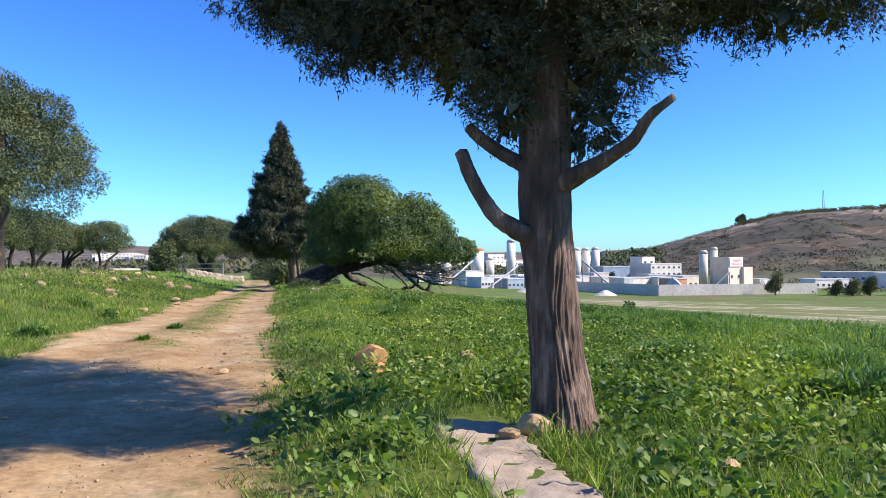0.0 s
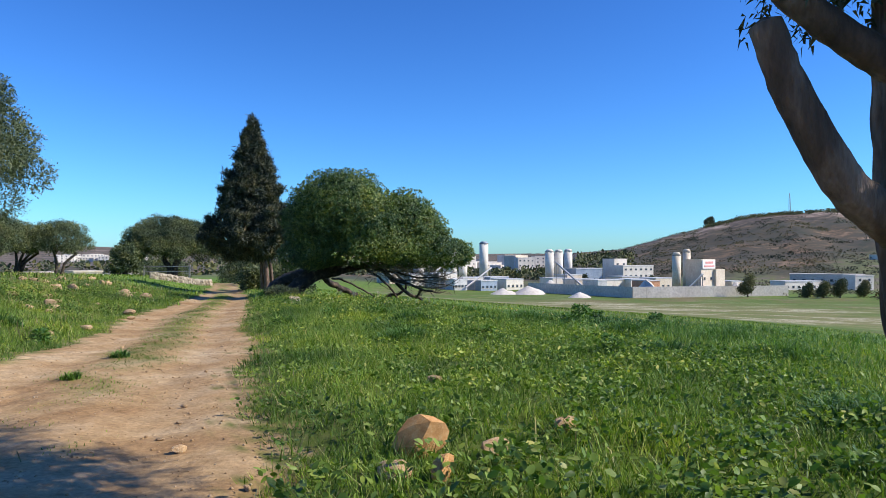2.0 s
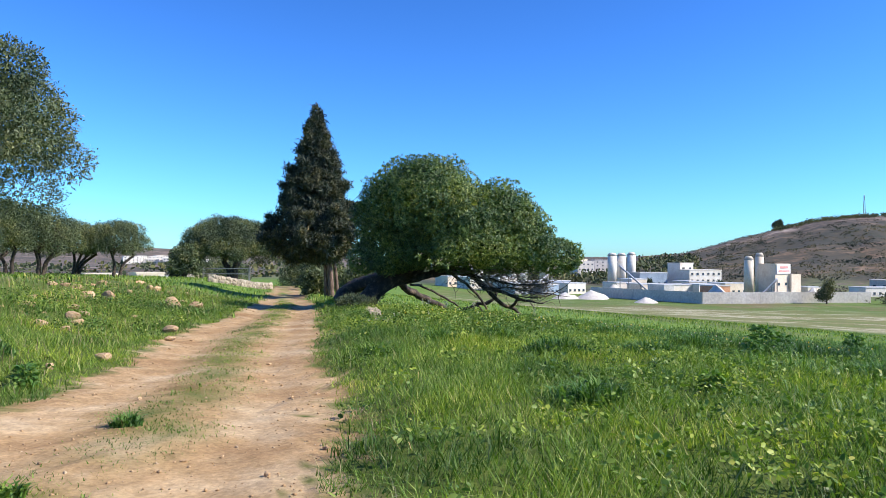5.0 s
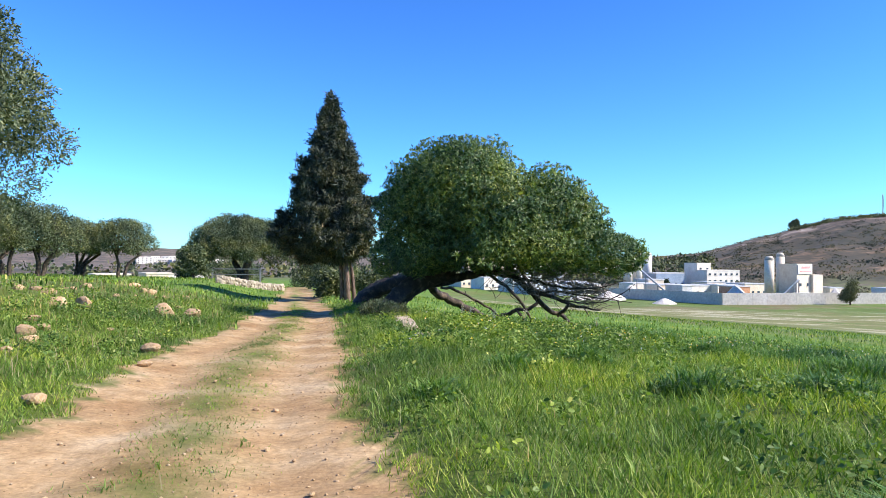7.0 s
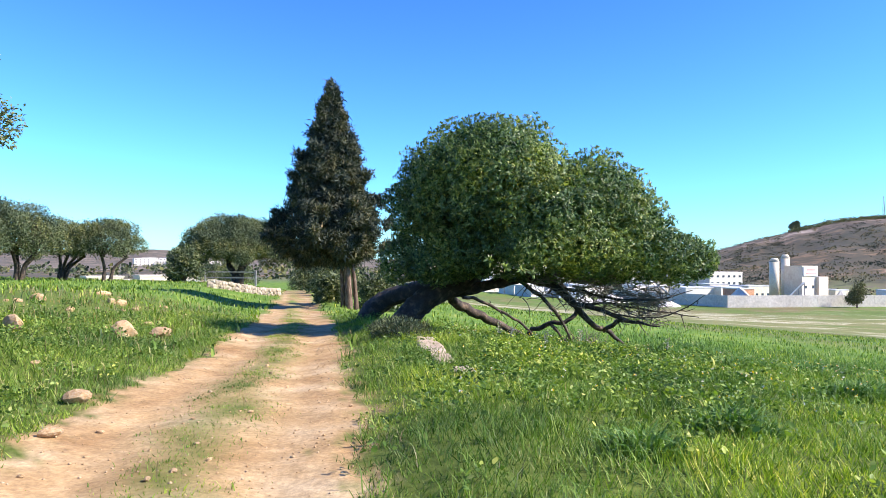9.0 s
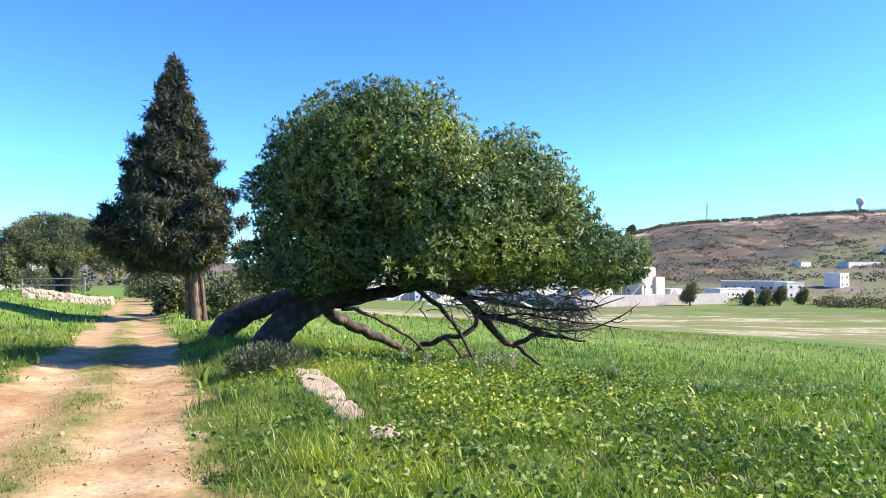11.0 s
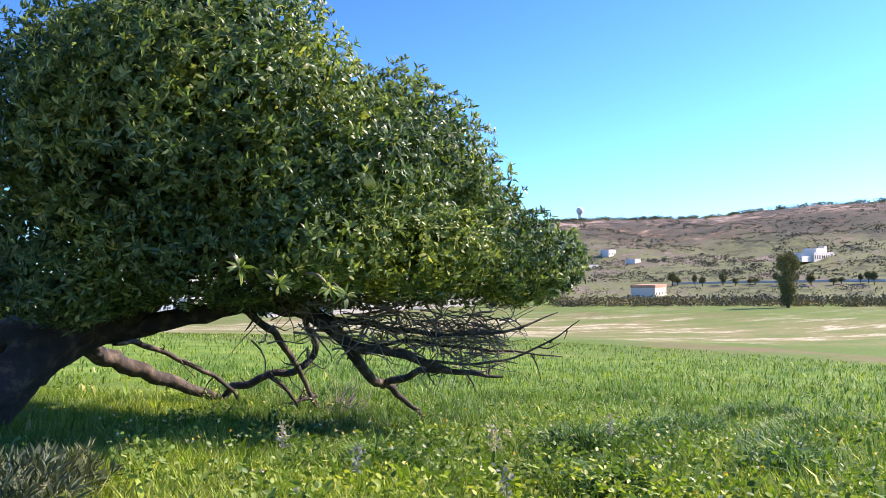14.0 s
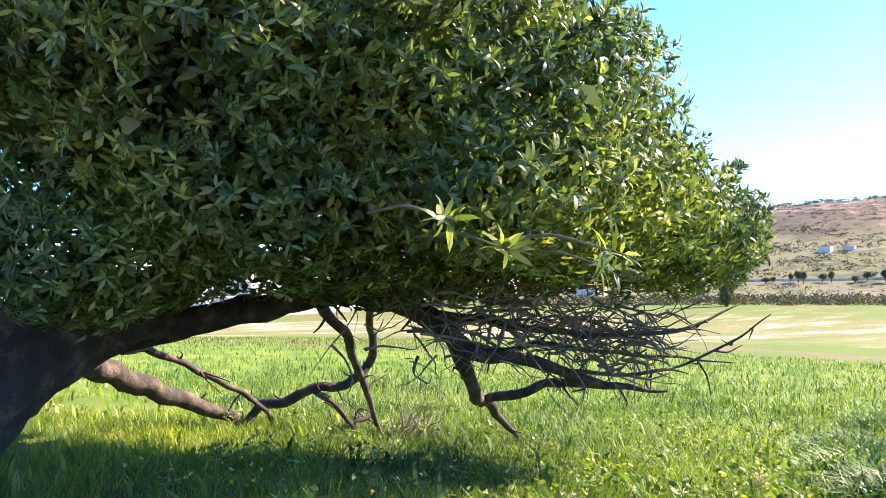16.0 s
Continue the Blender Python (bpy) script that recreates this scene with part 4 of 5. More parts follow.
def stone_mesh(seed, flat=0.7):
    bm = bmesh.new()
    bmesh.ops.create_icosphere(bm, subdivisions=2, radius=1)
    rng = np.random.default_rng(seed)
    cuts = [(Vector(d), 0.55 + 0.35 * rng.random()) for d in sphere_dirs(11, rng)]
    for v in bm.verts:
        for d, h in cuts:
            k = v.co.dot(d)
            if k > h:
                v.co -= d * (k - h) * 0.92
        v.co *= 1 + 0.07 * noise.noise(v.co * 2.3 + Vector((seed, 0, 0))) + 0.03 * noise.noise(v.co * 7)
        v.co.z *= flat
    me = bpy.data.meshes.new("stone")
    bm.to_mesh(me)
    bm.free()
    me.materials.append(STONE)
    return me


STONES = [stone_mesh(s, 0.55 + 0.06 * (s % 5)) for s in range(8)]


def stone(x, y, size, k=0, turn=0.0, sink=0.35, label="angular ochre limestone rock lying in the grass", name="rock", group="", lift=0.0):
    ob = new(name, STONES[k % len(STONES)])
    ob.matrix_basis = Matrix.Translation((x, y, level(x, y) + size * (0.6 - sink) + lift)) @ pose(0, 0, 0, 8 * math.sin(k * 3.1), 9 * math.cos(k * 1.7), turn) @ Matrix.Diagonal((size, size * (0.75 + 0.2 * math.sin(k)), size * (0.9 + 0.25 * math.cos(k)), 1))
    return tagged(ob, label, "rock", group)


def stones():
    worn_slab("concrete_slab", ((0.20, 5.55), (0.31, 4.9), (0.43, 4.2), (0.55, 3.5), (0.68, 2.4)), 0.34, 0.012, 0.30, 3, "broken pale concrete strip at the cypress foot")
    worn_slab("concrete_slab", ((-4.78, 27.9), (-4.60, 27.0), (-4.40, 26.1), (-4.22, 25.2), (-4.12, 24.9)), 0.22, 0.03, 0.30, 7, "cracked old concrete strip among weeds")
    worn_slab("concrete_slab", ((-4.02, 24.6), (-3.95, 24.1)), 0.17, 0.025, 0.22, 9, "small broken piece of concrete among weeds")
    for x, y, s, k in ((-0.95, 7.6, 0.13, 2), (-0.28, 8.1, 0.13, 5), (0.62, 5.15, 0.17, 1), (0.45, 5.0, 0.10, 3), (1.62, 4.2, 0.09, 6), (1.25, 4.55, 0.06, 4), (-0.6, 11.2, 0.11, 3), (0.3, 8.65, 0.12, 5), (-2.6, 8.9, 0.07, 5)):
        stone(x, y, s, k, 40 * k + 10, 0.22)
    big = stone_mesh(21, 0.8)
    big.materials[0] = OCHRE
    for px, py, s, r in ((-0.78, 8.15, 0.22, 20), (-0.66, 7.6, 0.12, 80)):
        ob = new("rock", big)
        ob.matrix_basis = pose(px, py, level(px, py) + s * 0.62, 18, -12, r) @ Matrix.Diagonal((s, s * 0.75, s, 1))
        tagged(ob, "bright orange sandstone rock among the weeds", "rock")
    # rubble on the bank
    rng = np.random.default_rng(8)
    for k in range(44):
        y = 20.5 + 16 * rng.random() ** 1.1
        left, _ = track_edges(np.array(y))
        x = float(left) - 1.4 - 4.4 * rng.random()
        stone(x, y, 0.06 + 0.17 * rng.random() ** 1.8, k, 360 * rng.random(), 0.34, "weathered pale stone in the grassy bank", "bank_stone", "stones on the bank", -0.02)
    for k, (x, y, s) in enumerate(((-8.0, 22.3, 0.16), (-7.3, 18.2, 0.14), (-7.5, 17.2, 0.10), (-11.0, 25.9, 0.28), (-11.3, 25.5, 0.22), (-10.2, 27.9, 0.28), (-9.7, 28.3, 0.24), (-10.6, 23.5, 0.18), (-7.4, 20.8, 0.11))):
        stone(x, y, s, k + 2, 50 * k, 0.2, "pale stone beside the dirt track", "bank_stone", "stones on the bank")
    # pebbles on the track
    rng = np.random.default_rng(9)
    for k in range(170):
        y = 3 + 27 * rng.random()
        left, right = track_edges(np.array(y))
        x = float(left + (right - left) * (0.05 + 1.0 * rng.random()))
        stone(x, y, 0.012 + 0.032 * rng.random() ** 3, k, 360 * rng.random(), 0.25, "small stone on the dirt track", "pebble", "stones on the track")


def gravel():
    """Grit and crumbs of stone strewn over the track."""
    rng = np.random.default_rng(19)
    n = 9000
    y = 2.5 + 30 * rng.random(n) ** 1.2
    left, right = track_edges(y)
    x = left + (right - left) * (0.0 + 1.08 * rng.random(n) ** 0.8)
    keep = wave(x, y, 1.7, 6) + 0.8 * rng.random(n) > 0.25
    x, y = x[keep], y[keep]
    s = 0.005 + 0.016 * rng.random(len(x)) ** 2.5
    shape = np.array([(1, 0, 0.1), (0.2, 0.9, 0.1), (-0.9, 0.3, 0.05), (-0.3, -0.8, 0.1), (0.1, 0.1, 0.75), (0, 0, -0.5)])
    a = rng.random(len(x)) * 6.2832
    ca, sa = np.cos(a)[:, None], np.sin(a)[:, None]
    wob = shape[None] * (0.7 + 0.6 * rng.random((len(x), 6, 3)))
    V = np.stack([wob[..., 0] * ca - wob[..., 1] * sa, wob[..., 0] * sa + wob[..., 1] * ca, wob[..., 2]], -1) * s[:, None, None] + np.stack([x, y, land(x, y)], 1)[:, None, :]
    F = np.arange(len(x))[:, None, None] * 6 + np.array([[0, 1, 4], [1, 2, 4], [2, 3, 4], [3, 0, 4], [1, 0, 5], [2, 1, 5], [3, 2, 5], [0, 3, 5]])[None]
    tagged(link("gravel", mesh_np("gravel", V.reshape(-1, 3), F.reshape(-1, 3)), STONE), "loose pale grit on the dirt track", "gravel", kind="stuff")


# ---- dry stone wall along the bend of the track ----
def stone_wall():
    t = thing("dry_stone_wall", (*far_place(-18.0, 58)[:2], far_place(-18.0, 58)[2]), "low dry stone wall of pale rubble beside the track", "wall")
    ox, oy, oz = t.location
    rng = np.random.default_rng(12)
    blocks = []
    for s in range(4):
        bm = box(0.42, 0.42, 0.26, (0, 0, -0.13), 0.05)
        for v in bm.verts:
            v.co += Vector(rng.normal(size=3)) * 0.025
        me = bpy.data.meshes.new("block")
        bm.to_mesh(me)
        bm.free()
        me.materials.append(RUBBLE)
        blocks.append(me)
    n = 34
    for k in range(n):
        f = k / (n - 1)
        x, y, _ = far_place(-19.6 + 4.4 * f, 54 + 5 * f)
        for c in range(3):
            ob = new("block", blocks[(k * 3 + c) % 4])
            ob.parent = t
            ob.location = (x - ox + 0.03 * rng.normal(), y - oy + 0.04 * rng.normal(), level(x, y) - oz + -0.12 + 0.235 * c)
            ob.rotation_euler = (0.1 * rng.normal(), 0.1 * rng.normal(), 0.3 + 0.15 * rng.normal())
            ob.scale = (0.9 + 0.3 * rng.random(), 1, 0.95 + 0.15 * rng.random())
    # a bar across the field gate
    g = thing("field_gate", far_place(-18.4, 70), "plain bar gate closing the field", "gate")
    for dx in (-2.2, 2.2):
        part("post", box(0.14, 0.14, 1.3, (dx, 0, -0.1), 0.01), STEEL, g)
    for h in (0.55, 1.05):
        part("bar", box(4.4, 0.06, 0.08, (0, 0, h), 0.01), STEEL, g)


stones()
gravel()
stone_wall()


# ---- the batching plant and the town in the valley ----
def building(name, bearing, d, w, depth, h, label, mat=None, floors=1, bays=4, roof=0.4, turn=0.0, sink=0.5, win=(1.0, 0.9), group="", base=None, roof_mat=None):
    """A rendered block with recessed windows, frames and a parapet."""
    x, y, z = far_place(bearing, d, sink)
    if base is not None:
        z = base
    t = thing(name, (x, y, z), label, "building", group)
    t.rotation_euler = (0, 0, radians(30 + turn))
    mat = mat or RENDER
    fh = h / floors
    ww, wh = win
    part("wall", box(w, depth, h), mat, t)
    part("roof", box(w + 0.3, depth + 0.3, roof, (0, 0, h)), roof_mat or mat, t)
    if bays:
        pane = box(ww, 0.08, wh, (0, 0, 0))
        me = bpy.data.meshes.new("window")
        pane.to_mesh(me)
        pane.free()
        me.materials.append(GLASS)
        sill = box(ww + 0.3, 0.2, 0.12, (0, 0, 0))
        ms = bpy.data.meshes.new("sill")
        sill.to_mesh(ms)
        sill.free()
        ms.materials.append(CONCRETE)
        for f in range(floors):
            for k in range(bays):
                o = link("window", me, GLASS, t)
                o.location = (-w / 2 + w * (k + 0.5) / bays, -depth / 2 - 0.02, f * fh + fh * 0.35)
                s = link("sill", ms, CONCRETE, o)
                s.location = (0, -0.06, -0.12)
    return t


def silo(bearing, d, r, h, label, cap=None, legs=3.0, mat=None):
    x, y, z = far_place(bearing, d, 0.3)
    t = thing("silo", (x, y, z), label, "silo")
    m = mat or RENDER
    part("body", drum(r, h - legs, (0, 0, legs)), m, t)
    part("hopper", drum(r * 0.3, legs * 0.55, (0, 0, legs * 0.45), r), m, t)
    part("cap", drum(r * 1.03, 0.9, (0, 0, h), r * 0.6), cap or m, t)
    for k in range(4):
        a = k * math.pi / 2 + 0.7
        part("leg", box(0.25, 0.25, legs + 0.3, (r * 0.85 * math.cos(a), r * 0.85 * math.sin(a), 0)), STEEL, t)
    part("rail", drum(r * 1.08, 0.25, (0, 0, h - 0.3)), STEEL, t)
    return t


def boundary_wall():
    """A grey concrete wall with piers round the plant, seen at its corner."""
    t = thing("boundary_wall", far_place(17.6, 228), "long grey concrete boundary wall round the batching plant", "wall")
    o = Vector(t.location)
    runs = ((far_place(9.5, 262), far_place(17.6, 228)), (far_place(17.6, 228), far_place(28.3, 262)))
    for a, b in runs:
        a, b = Vector(a), Vector(b)
        n = 12
        for k in range(n):
            p, q = a.lerp(b, k / n), a.lerp(b, (k + 1) / n)
            m = (p + q) / 2 - o
            turn = math.degrees(math.atan2(q.y - p.y, q.x - p.x))
            part("panel", box((q - p).length - 0.04, 0.25, 4.1, (m.x, m.y, min(p.z, q.z) - o.z - 0.7), 0, turn), CONCRETE, t)


def heap(bearing, d, r, h, seed, label="heap of pale sand and gravel"):
    x, y, z = far_place(bearing, d, 0.2)
    bm = bmesh.new()
    bmesh.ops.create_cone(bm, cap_ends=True, segments=28, radius1=r, radius2=r * 0.08, depth=h)
    bmesh.ops.subdivide_edges(bm, edges=bm.edges[:], cuts=3, use_grid_fill=True)
    for v in bm.verts:
        v.co += Vector((1, 1, 0.6)) * 0.12 * r * noise.noise(v.co * 1.1 + Vector((seed, 0, 0)))
    bmesh.ops.translate(bm, vec=(x, y, z + h / 2), verts=bm.verts)
    return tagged(part("sand_heap", bm, SANDY, None), label, "heap")


def conveyor(b0, d0, b1, d1, rise, label):
    p, q = Vector(far_place(b0, d0)), Vector(far_place(b1, d1))
    q.z = p.z + rise
    p.z += 1.0
    t = thing("conveyor", p, label, "machine")
    for side in (-0.5, 0.5):
        V, F, tri = tube((Vector((0, side, 0)), (q - p) * 0.5 + Vector((0, side, 0)), q - p + Vector((0, side, 0))), (0.13, 0.13, 0.13), 4, 0, 0)
        link("truss", limb_mesh("truss", [(V, F, tri)]), STEEL, t)
    V, F, tri = tube(((0, 0, 0.3), (q - p) * 0.5 + Vector((0, 0, 0.3)), q - p + Vector((0, 0, 0.3))), (0.26, 0.26, 0.26), 6, 0, 0)
    link("belt", limb_mesh("belt", [(V, F, tri)]), ROOF, t)
    for f in (0.35, 0.7, 0.98):
        e = (q - p) * f
        part("strut", box(0.25, 0.25, e.z + 1.2, (e.x, e.y, -1.2)), STEEL, t)


def plant():
    boundary_wall()
    # mixing tower with its sign and two tall silos
    t = building("mixing_tower", 22.35, 262, 7.5, 6, 12.0, "pale concrete mixing tower with a faded red sign", CREAM, 3, 2, 0.4, 4)
    part("annex", box(5, 5, 9.0, (5.8, -1.5, 0)), CREAM, t)
    part("lean_to", box(5, 3.5, 3.5, (-3.5, -4.9, 0)), CONCRETE, t)
    part("sign", box(7.2, 0.25, 3.0, (0.2, -3.2, 9.2)), PALESIGN, t, "faded pale signboard")
    part("sign_bar", box(4.2, 0.08, 0.7, (0.3, -3.4, 10.9)), REDSIGN, t, "row of worn red lettering")
    part("sign_bar", box(5.6, 0.08, 0.5, (0.3, -3.4, 9.8)), REDSIGN, t, "row of worn red lettering")
    silo(20.7, 256, 1.45, 13.6, "tall cream cement silo beside the mixing tower", mat=CREAM)
    silo(21.4, 262, 1.3, 14.8, "tall cream cement silo beside the mixing tower", mat=CREAM)
    conveyor(21.3, 246, 22.6, 250, 7, "inclined steel conveyor feeding the mixing tower")
    conveyor(14.0, 258, 11.6, 275, 10.5, "inclined steel conveyor over gravel bays")
    # white office block
    building("office_block", 17.2, 345, 17, 9, 8.6, "white three-storey office block with rows of windows", RENDER, 3, 6, 0.4, -8, 0.5, (1.1, 0.8))
    building("office_block", 15.9, 350, 7, 9, 11.5, "white stair tower of the office block", RENDER, 3, 2, 0.4, -8, 0.5, (1.1, 0.8))
    building("warehouse", 13.6, 340, 14, 9, 7.5, "blue-grey sheet metal warehouse", BLUE, 1, 5, 0.5, -10, roof_mat=ROOF)
    # sheds behind the boundary wall
    for b, d, w, h, m in ((11.6, 285, 9, 4.8, RENDER), (13.6, 278, 11, 4.6, CREAM), (15.6, 282, 13, 4.4, RENDER), (17.6, 286, 12, 4.6, RENDER), (19.2, 290, 10, 5.0, CREAM), (24.2, 280, 6, 4.4, CREAM), (12.5, 292, 7, 6.0, CREAM), (16.6, 300, 8, 5.2, CREAM), (18.4, 270, 5, 4.6, TERRA), (14.6, 268, 4, 4.6, ROOF)):
        building("shed", b, d, w, 9, h, "low dusty shed in the batching plant yard", m, 1, 4, 0.35, -6, roof_mat=ROOF, group="sheds in the yard")
    building("long_shed", 28.6, 318, 18, 8, 3.6, "long white shed with a grey sheet roof", RENDER, 1, 7, 0.4, -14, roof_mat=ROOF)
    building("long_shed", 30.4, 350, 28, 12, 4.2, "long grey warehouse under a flat sheet roof", CONCRETE, 1, 8, 0.4, -58, roof_mat=CONCRETE)
    building("white_house", 32.4, 325, 8, 7, 6.0, "small white flat-roofed house", RENDER, 2, 2, 0.4, -22)
    building("white_house", 35.4, 365, 7, 7, 6.0, "small white flat-roofed house", RENDER, 2, 2, 0.4, -5)
    building("tiled_house", 41.2, 330, 16, 10, 4.2, "low house with a dark tiled roof", CREAM, 1, 4, 1.2, 0, roof_mat=TERRA)
    # second plant with white silos, orange banded tank and blue topped tower
    for b, d, r, h, c in ((11.0, 330, 1.9, 15.5, None), (11.7, 334, 1.9, 15.5, None), (12.4, 350, 1.9, 16, None), (3.3, 300, 2.8, 14.5, ORANGE), (4.3, 305, 1.8, 11, None), (5.9, 330, 2.0, 19, BLUE), (0.8, 310, 2.2, 10, None)):
        silo(b, d, r, h, "white steel silo with a coloured cap" if c else "plain white steel silo", c)
    for b, d, w, h, m in ((0.6, 290, 11, 5, RENDER), (2.6, 280, 9, 6, RENDER), (4.6, 285, 11, 4.6, RENDER), (6.6, 290, 10, 5, BLUE), (-1.2, 300, 10, 4.5, CREAM), (5.8, 272, 8, 4.0, BLUE), (7.8, 284, 9, 4.4, RENDER), (3.6, 268, 6, 4.2, ROOF)):
        building("plant_shed", b, d, w, 9, h, "white and blue sheet shed of the far plant", m, 1, 4, 0.35, 6, roof_mat=ROOF, group="sheds of the far plant")
    conveyor(4.6, 262, 6.6, 272, 8, "inclined steel conveyor beside white silos")
    conveyor(1.0, 268, 3.0, 280, 9, "inclined steel conveyor beside white silos")
    heap(13.6, 226, 3.8, 1.9, 1)
    heap(9.6, 246, 6, 3.0, 2)
    heap(11.2, 268, 6, 4.2, 3)
    heap(18.5, 262, 5, 5.0, 4)
    heap(24.8, 262, 4, 4.4, 5)
    heap(7.6, 244, 5, 2.2, 6)


def town():
    """Pale apartment blocks far off on both sides of the trees."""
    rng = np.random.default_rng(4)
    for k in range(26):
        b = -25.0 + 5.2 * (k + 0.5 * rng.random()) / 26
        h = 14 + 12 * rng.random()
        building("apartment_block", b, 1350 + 200 * rng.random(), 16 + 12 * rng.random(), 14, h, "distant pale apartment block on the plain", RENDER, max(3, int(h / 3.6)), 4, 0.8, 15 * rng.normal(), 4, (2.2, 1.8), "distant apartment blocks", base=-18)
    for k in range(30):
        b = -4 + 15 * (k + 0.6 * rng.random()) / 30
        h = 9 + 10 * rng.random()
        building("town_house", b, 620 + 260 * rng.random(), 14 + 10 * rng.random(), 12, h, "distant white block of flats in the town", RENDER if k % 3 else CREAM, max(2, int(h / 3.5)), 4, 0.7, 20 * rng.normal(), 4, (1.4, 1.1), "distant town blocks")
    for b, d, w, h in ((-27.0, 150, 6, 2.4), (-23.9, 148, 5, 2.6), (-22.3, 152, 7, 2.0), (-21.3, 156, 5, 2.4), (-24.9, 160, 4, 2.0)):
        building("farm_building", b, d, w, 5, h, "small pale farm building in the field", CREAM if w < 7 else RENDER, 1, 2, 0.25, 10, group="farm buildings in the field", win=(0.8, 0.9))


def ridge():
    """Mast, radar dome, villa and the trees and bushes of the hillside."""
    x, y, z = far_place(27.6, 770, 1)
    t = thing("radio_mast", (x, y, z), "thin lattice radio mast on the ridge", "mast")
    for dx, dy in ((-0.9, -0.5), (0.9, -0.5), (0, 1.0)):
        link("leg", limb_mesh("leg", [tube(((dx, dy, 0), (dx * 0.7, dy * 0.7, 12), (dx * 0.3, dy * 0.3, 21)), (0.28, 0.25, 0.2), 5, 0, 1)]), STEEL, t)
    for h in range(2, 21, 3):
        part("brace", drum(1.0 - 0.03 * h, 0.25, (0, 0, h), sides=6), STEEL, t)
    x, y, z = far_place(37.3, 780, 1)
    t = thing("radar_tower", (x, y, z), "white radar dome on a pale tower", "tower")
    part("tower", drum(2.0, 9, (0, 0, 0), 1.7), RENDER, t)
    bm = bmesh.new()
    bmesh.ops.create_icosphere(bm, subdivisions=3, radius=3.7)
    bmesh.ops.translate(bm, vec=(0, 0, 12.0), verts=bm.verts)
    part("dome", bm, RENDER, t)
    part("platform", drum(3.0, 0.6, (0, 0, 8.8)), CONCRETE, t)
    v = building("villa", 52.6, 450, 24, 10, 4.6, "long white villa with arcades on the hillside", RENDER, 1, 9, 0.4, -18, 2.4, (1.2, 1.8))
    part("upper_storey", box(11, 7, 2.2, (2, 1, 5)), RENDER, v)
    part("turret", box(3, 3, 3.4, (7.5, -1, 5)), RENDER, v)
    part("wing", box(11, 7, 3.0, (-17, 0, 0)), RENDER, v)
    for b, d, w, h in ((38.9, 490, 9, 4.4), (37.0, 440, 30, 3.4), (57.6, 462, 8, 4.4), (59.0, 465, 5, 3.6), (33.4, 445, 8, 4.2), (40.6, 455, 7, 4.4)):
        building("hillside_house", b, d, w, 6, h, "low pale house among fields on the hillside", RENDER if w < 25 else ROOF, 1, 3, 0.3, -10, 1.8, group="houses on the hillside")
    rng = np.random.default_rng(17)

    def scrub(name, pts, label, leaf, per, smin, smax, flat=0.7, mat=None):
        P, S = [], []
        for px, py in pts:
            s = smin + (smax - smin) * rng.random() ** 1.5
            P.append((px, py, level(px, py) + s * flat * 0.45))
            S.append(s)
        P, S = np.array(P), np.array(S)
        d = sphere_dirs(len(P) * per, rng) * (0.55 + 0.45 * rng.random(len(P) * per))[:, None]
        d[:, 2] *= flat
        Q = np.repeat(P, per, 0) + d * np.repeat(S, per)[:, None]
        L = np.repeat(S, per) * leaf
        V, F = leaves(Q - d * 0.2, d + rng.normal(size=d.shape) * 0.5, L, L * 0.75, rng, 0.3, 0.2)
        tagged(link(name, mesh_np(name, V, F), mat or SCRUB), label, "bushes", kind="stuff")

    def band(n, b0, b1, d0, d1):
        bb, dd = b0 + (b1 - b0) * rng.random(n), d0 + (d1 - d0) * rng.random(n)
        return [(STATION[0] + q * math.sin(radians(p)), STATION[1] + q * math.cos(radians(p))) for p, q in zip(bb, dd)]

    scrub("hillside_scrub", [p for p in band(26000, 14, 75, 380, 775) if wave(*p, 95, 4) + 0.7 * wave(*p, 38, 2) > -0.3 + 0.5 * rng.random()], "dark scrub scattered over the stony hillside", 0.5, 8, 0.5, 2.3, 0.40, HAZED_HEATH)
    scrub("ridge_trees", band(420, 22, 38, 735, 770) + band(420, 38, 75, 745, 770), "line of dark trees on the ridge", 0.5, 22, 1.4, 3.4, 0.6)
    scrub("valley_hedge", band(2400, 34, 76, 246, 290) + band(60, 28, 36, 255, 300) + band(260, 12, 76, 330, 355) + band(260, 12, 76, 385, 450), "dark hedge of bushes along the valley floor", 0.32, 22, 0.8, 2.5, 0.7, HAZED_HEATH)
    scrub("plain_trees", band(200, -45, -4, 320, 900) + band(420, -5, 17, 400, 640), "distant dark trees on the plain", 0.5, 24, 2.5, 5.5, 0.8)
    w = thing("roadside_wall", far_place(56, 372), "long low pale wall along the valley road", "wall")
    o = Vector(w.location)
    for k in range(26):
        p, q = Vector(far_place(43 + k, 372)), Vector(far_place(44 + k, 372))
        m = (p + q) / 2 - o
        part("panel", box((q - p).length + 0.1, 0.3, 1.5, (m.x, m.y, m.z - 0.5), 0, math.degrees(math.atan2(q.y - p.y, q.x - p.x))), RENDER, w)
    # young trees along the far road
    proto = None
    for k in range(34):
        b = 43 + 24 * (k + 0.9 * math.sin(k * 3.7)) / 33
        x, y, _ = far_place(b, 365 + 3 * math.sin(k * 2.0))
        if proto is None:
            proto = round_tree("roadside_tree", x, y, 4.2, clumps(90, 1.5, 1.4, 3.0, 5.0, 6, 0.7), "young tree in a row along the valley road", 260, 0.8, 90, (0, 0), 1, 0.22, SCRUB, group="trees along the valley road")
        else:
            copy_thing(proto, pose(x, y, level(x, y), 0, 0, 67 * k)).scale = (0.45 + 0.4 * math.sin(k * 5.1) ** 2,) * 2 + (0.45 + 0.45 * math.sin(k * 2.7) ** 2,)
    x, y, _ = far_place(49.7, 240)
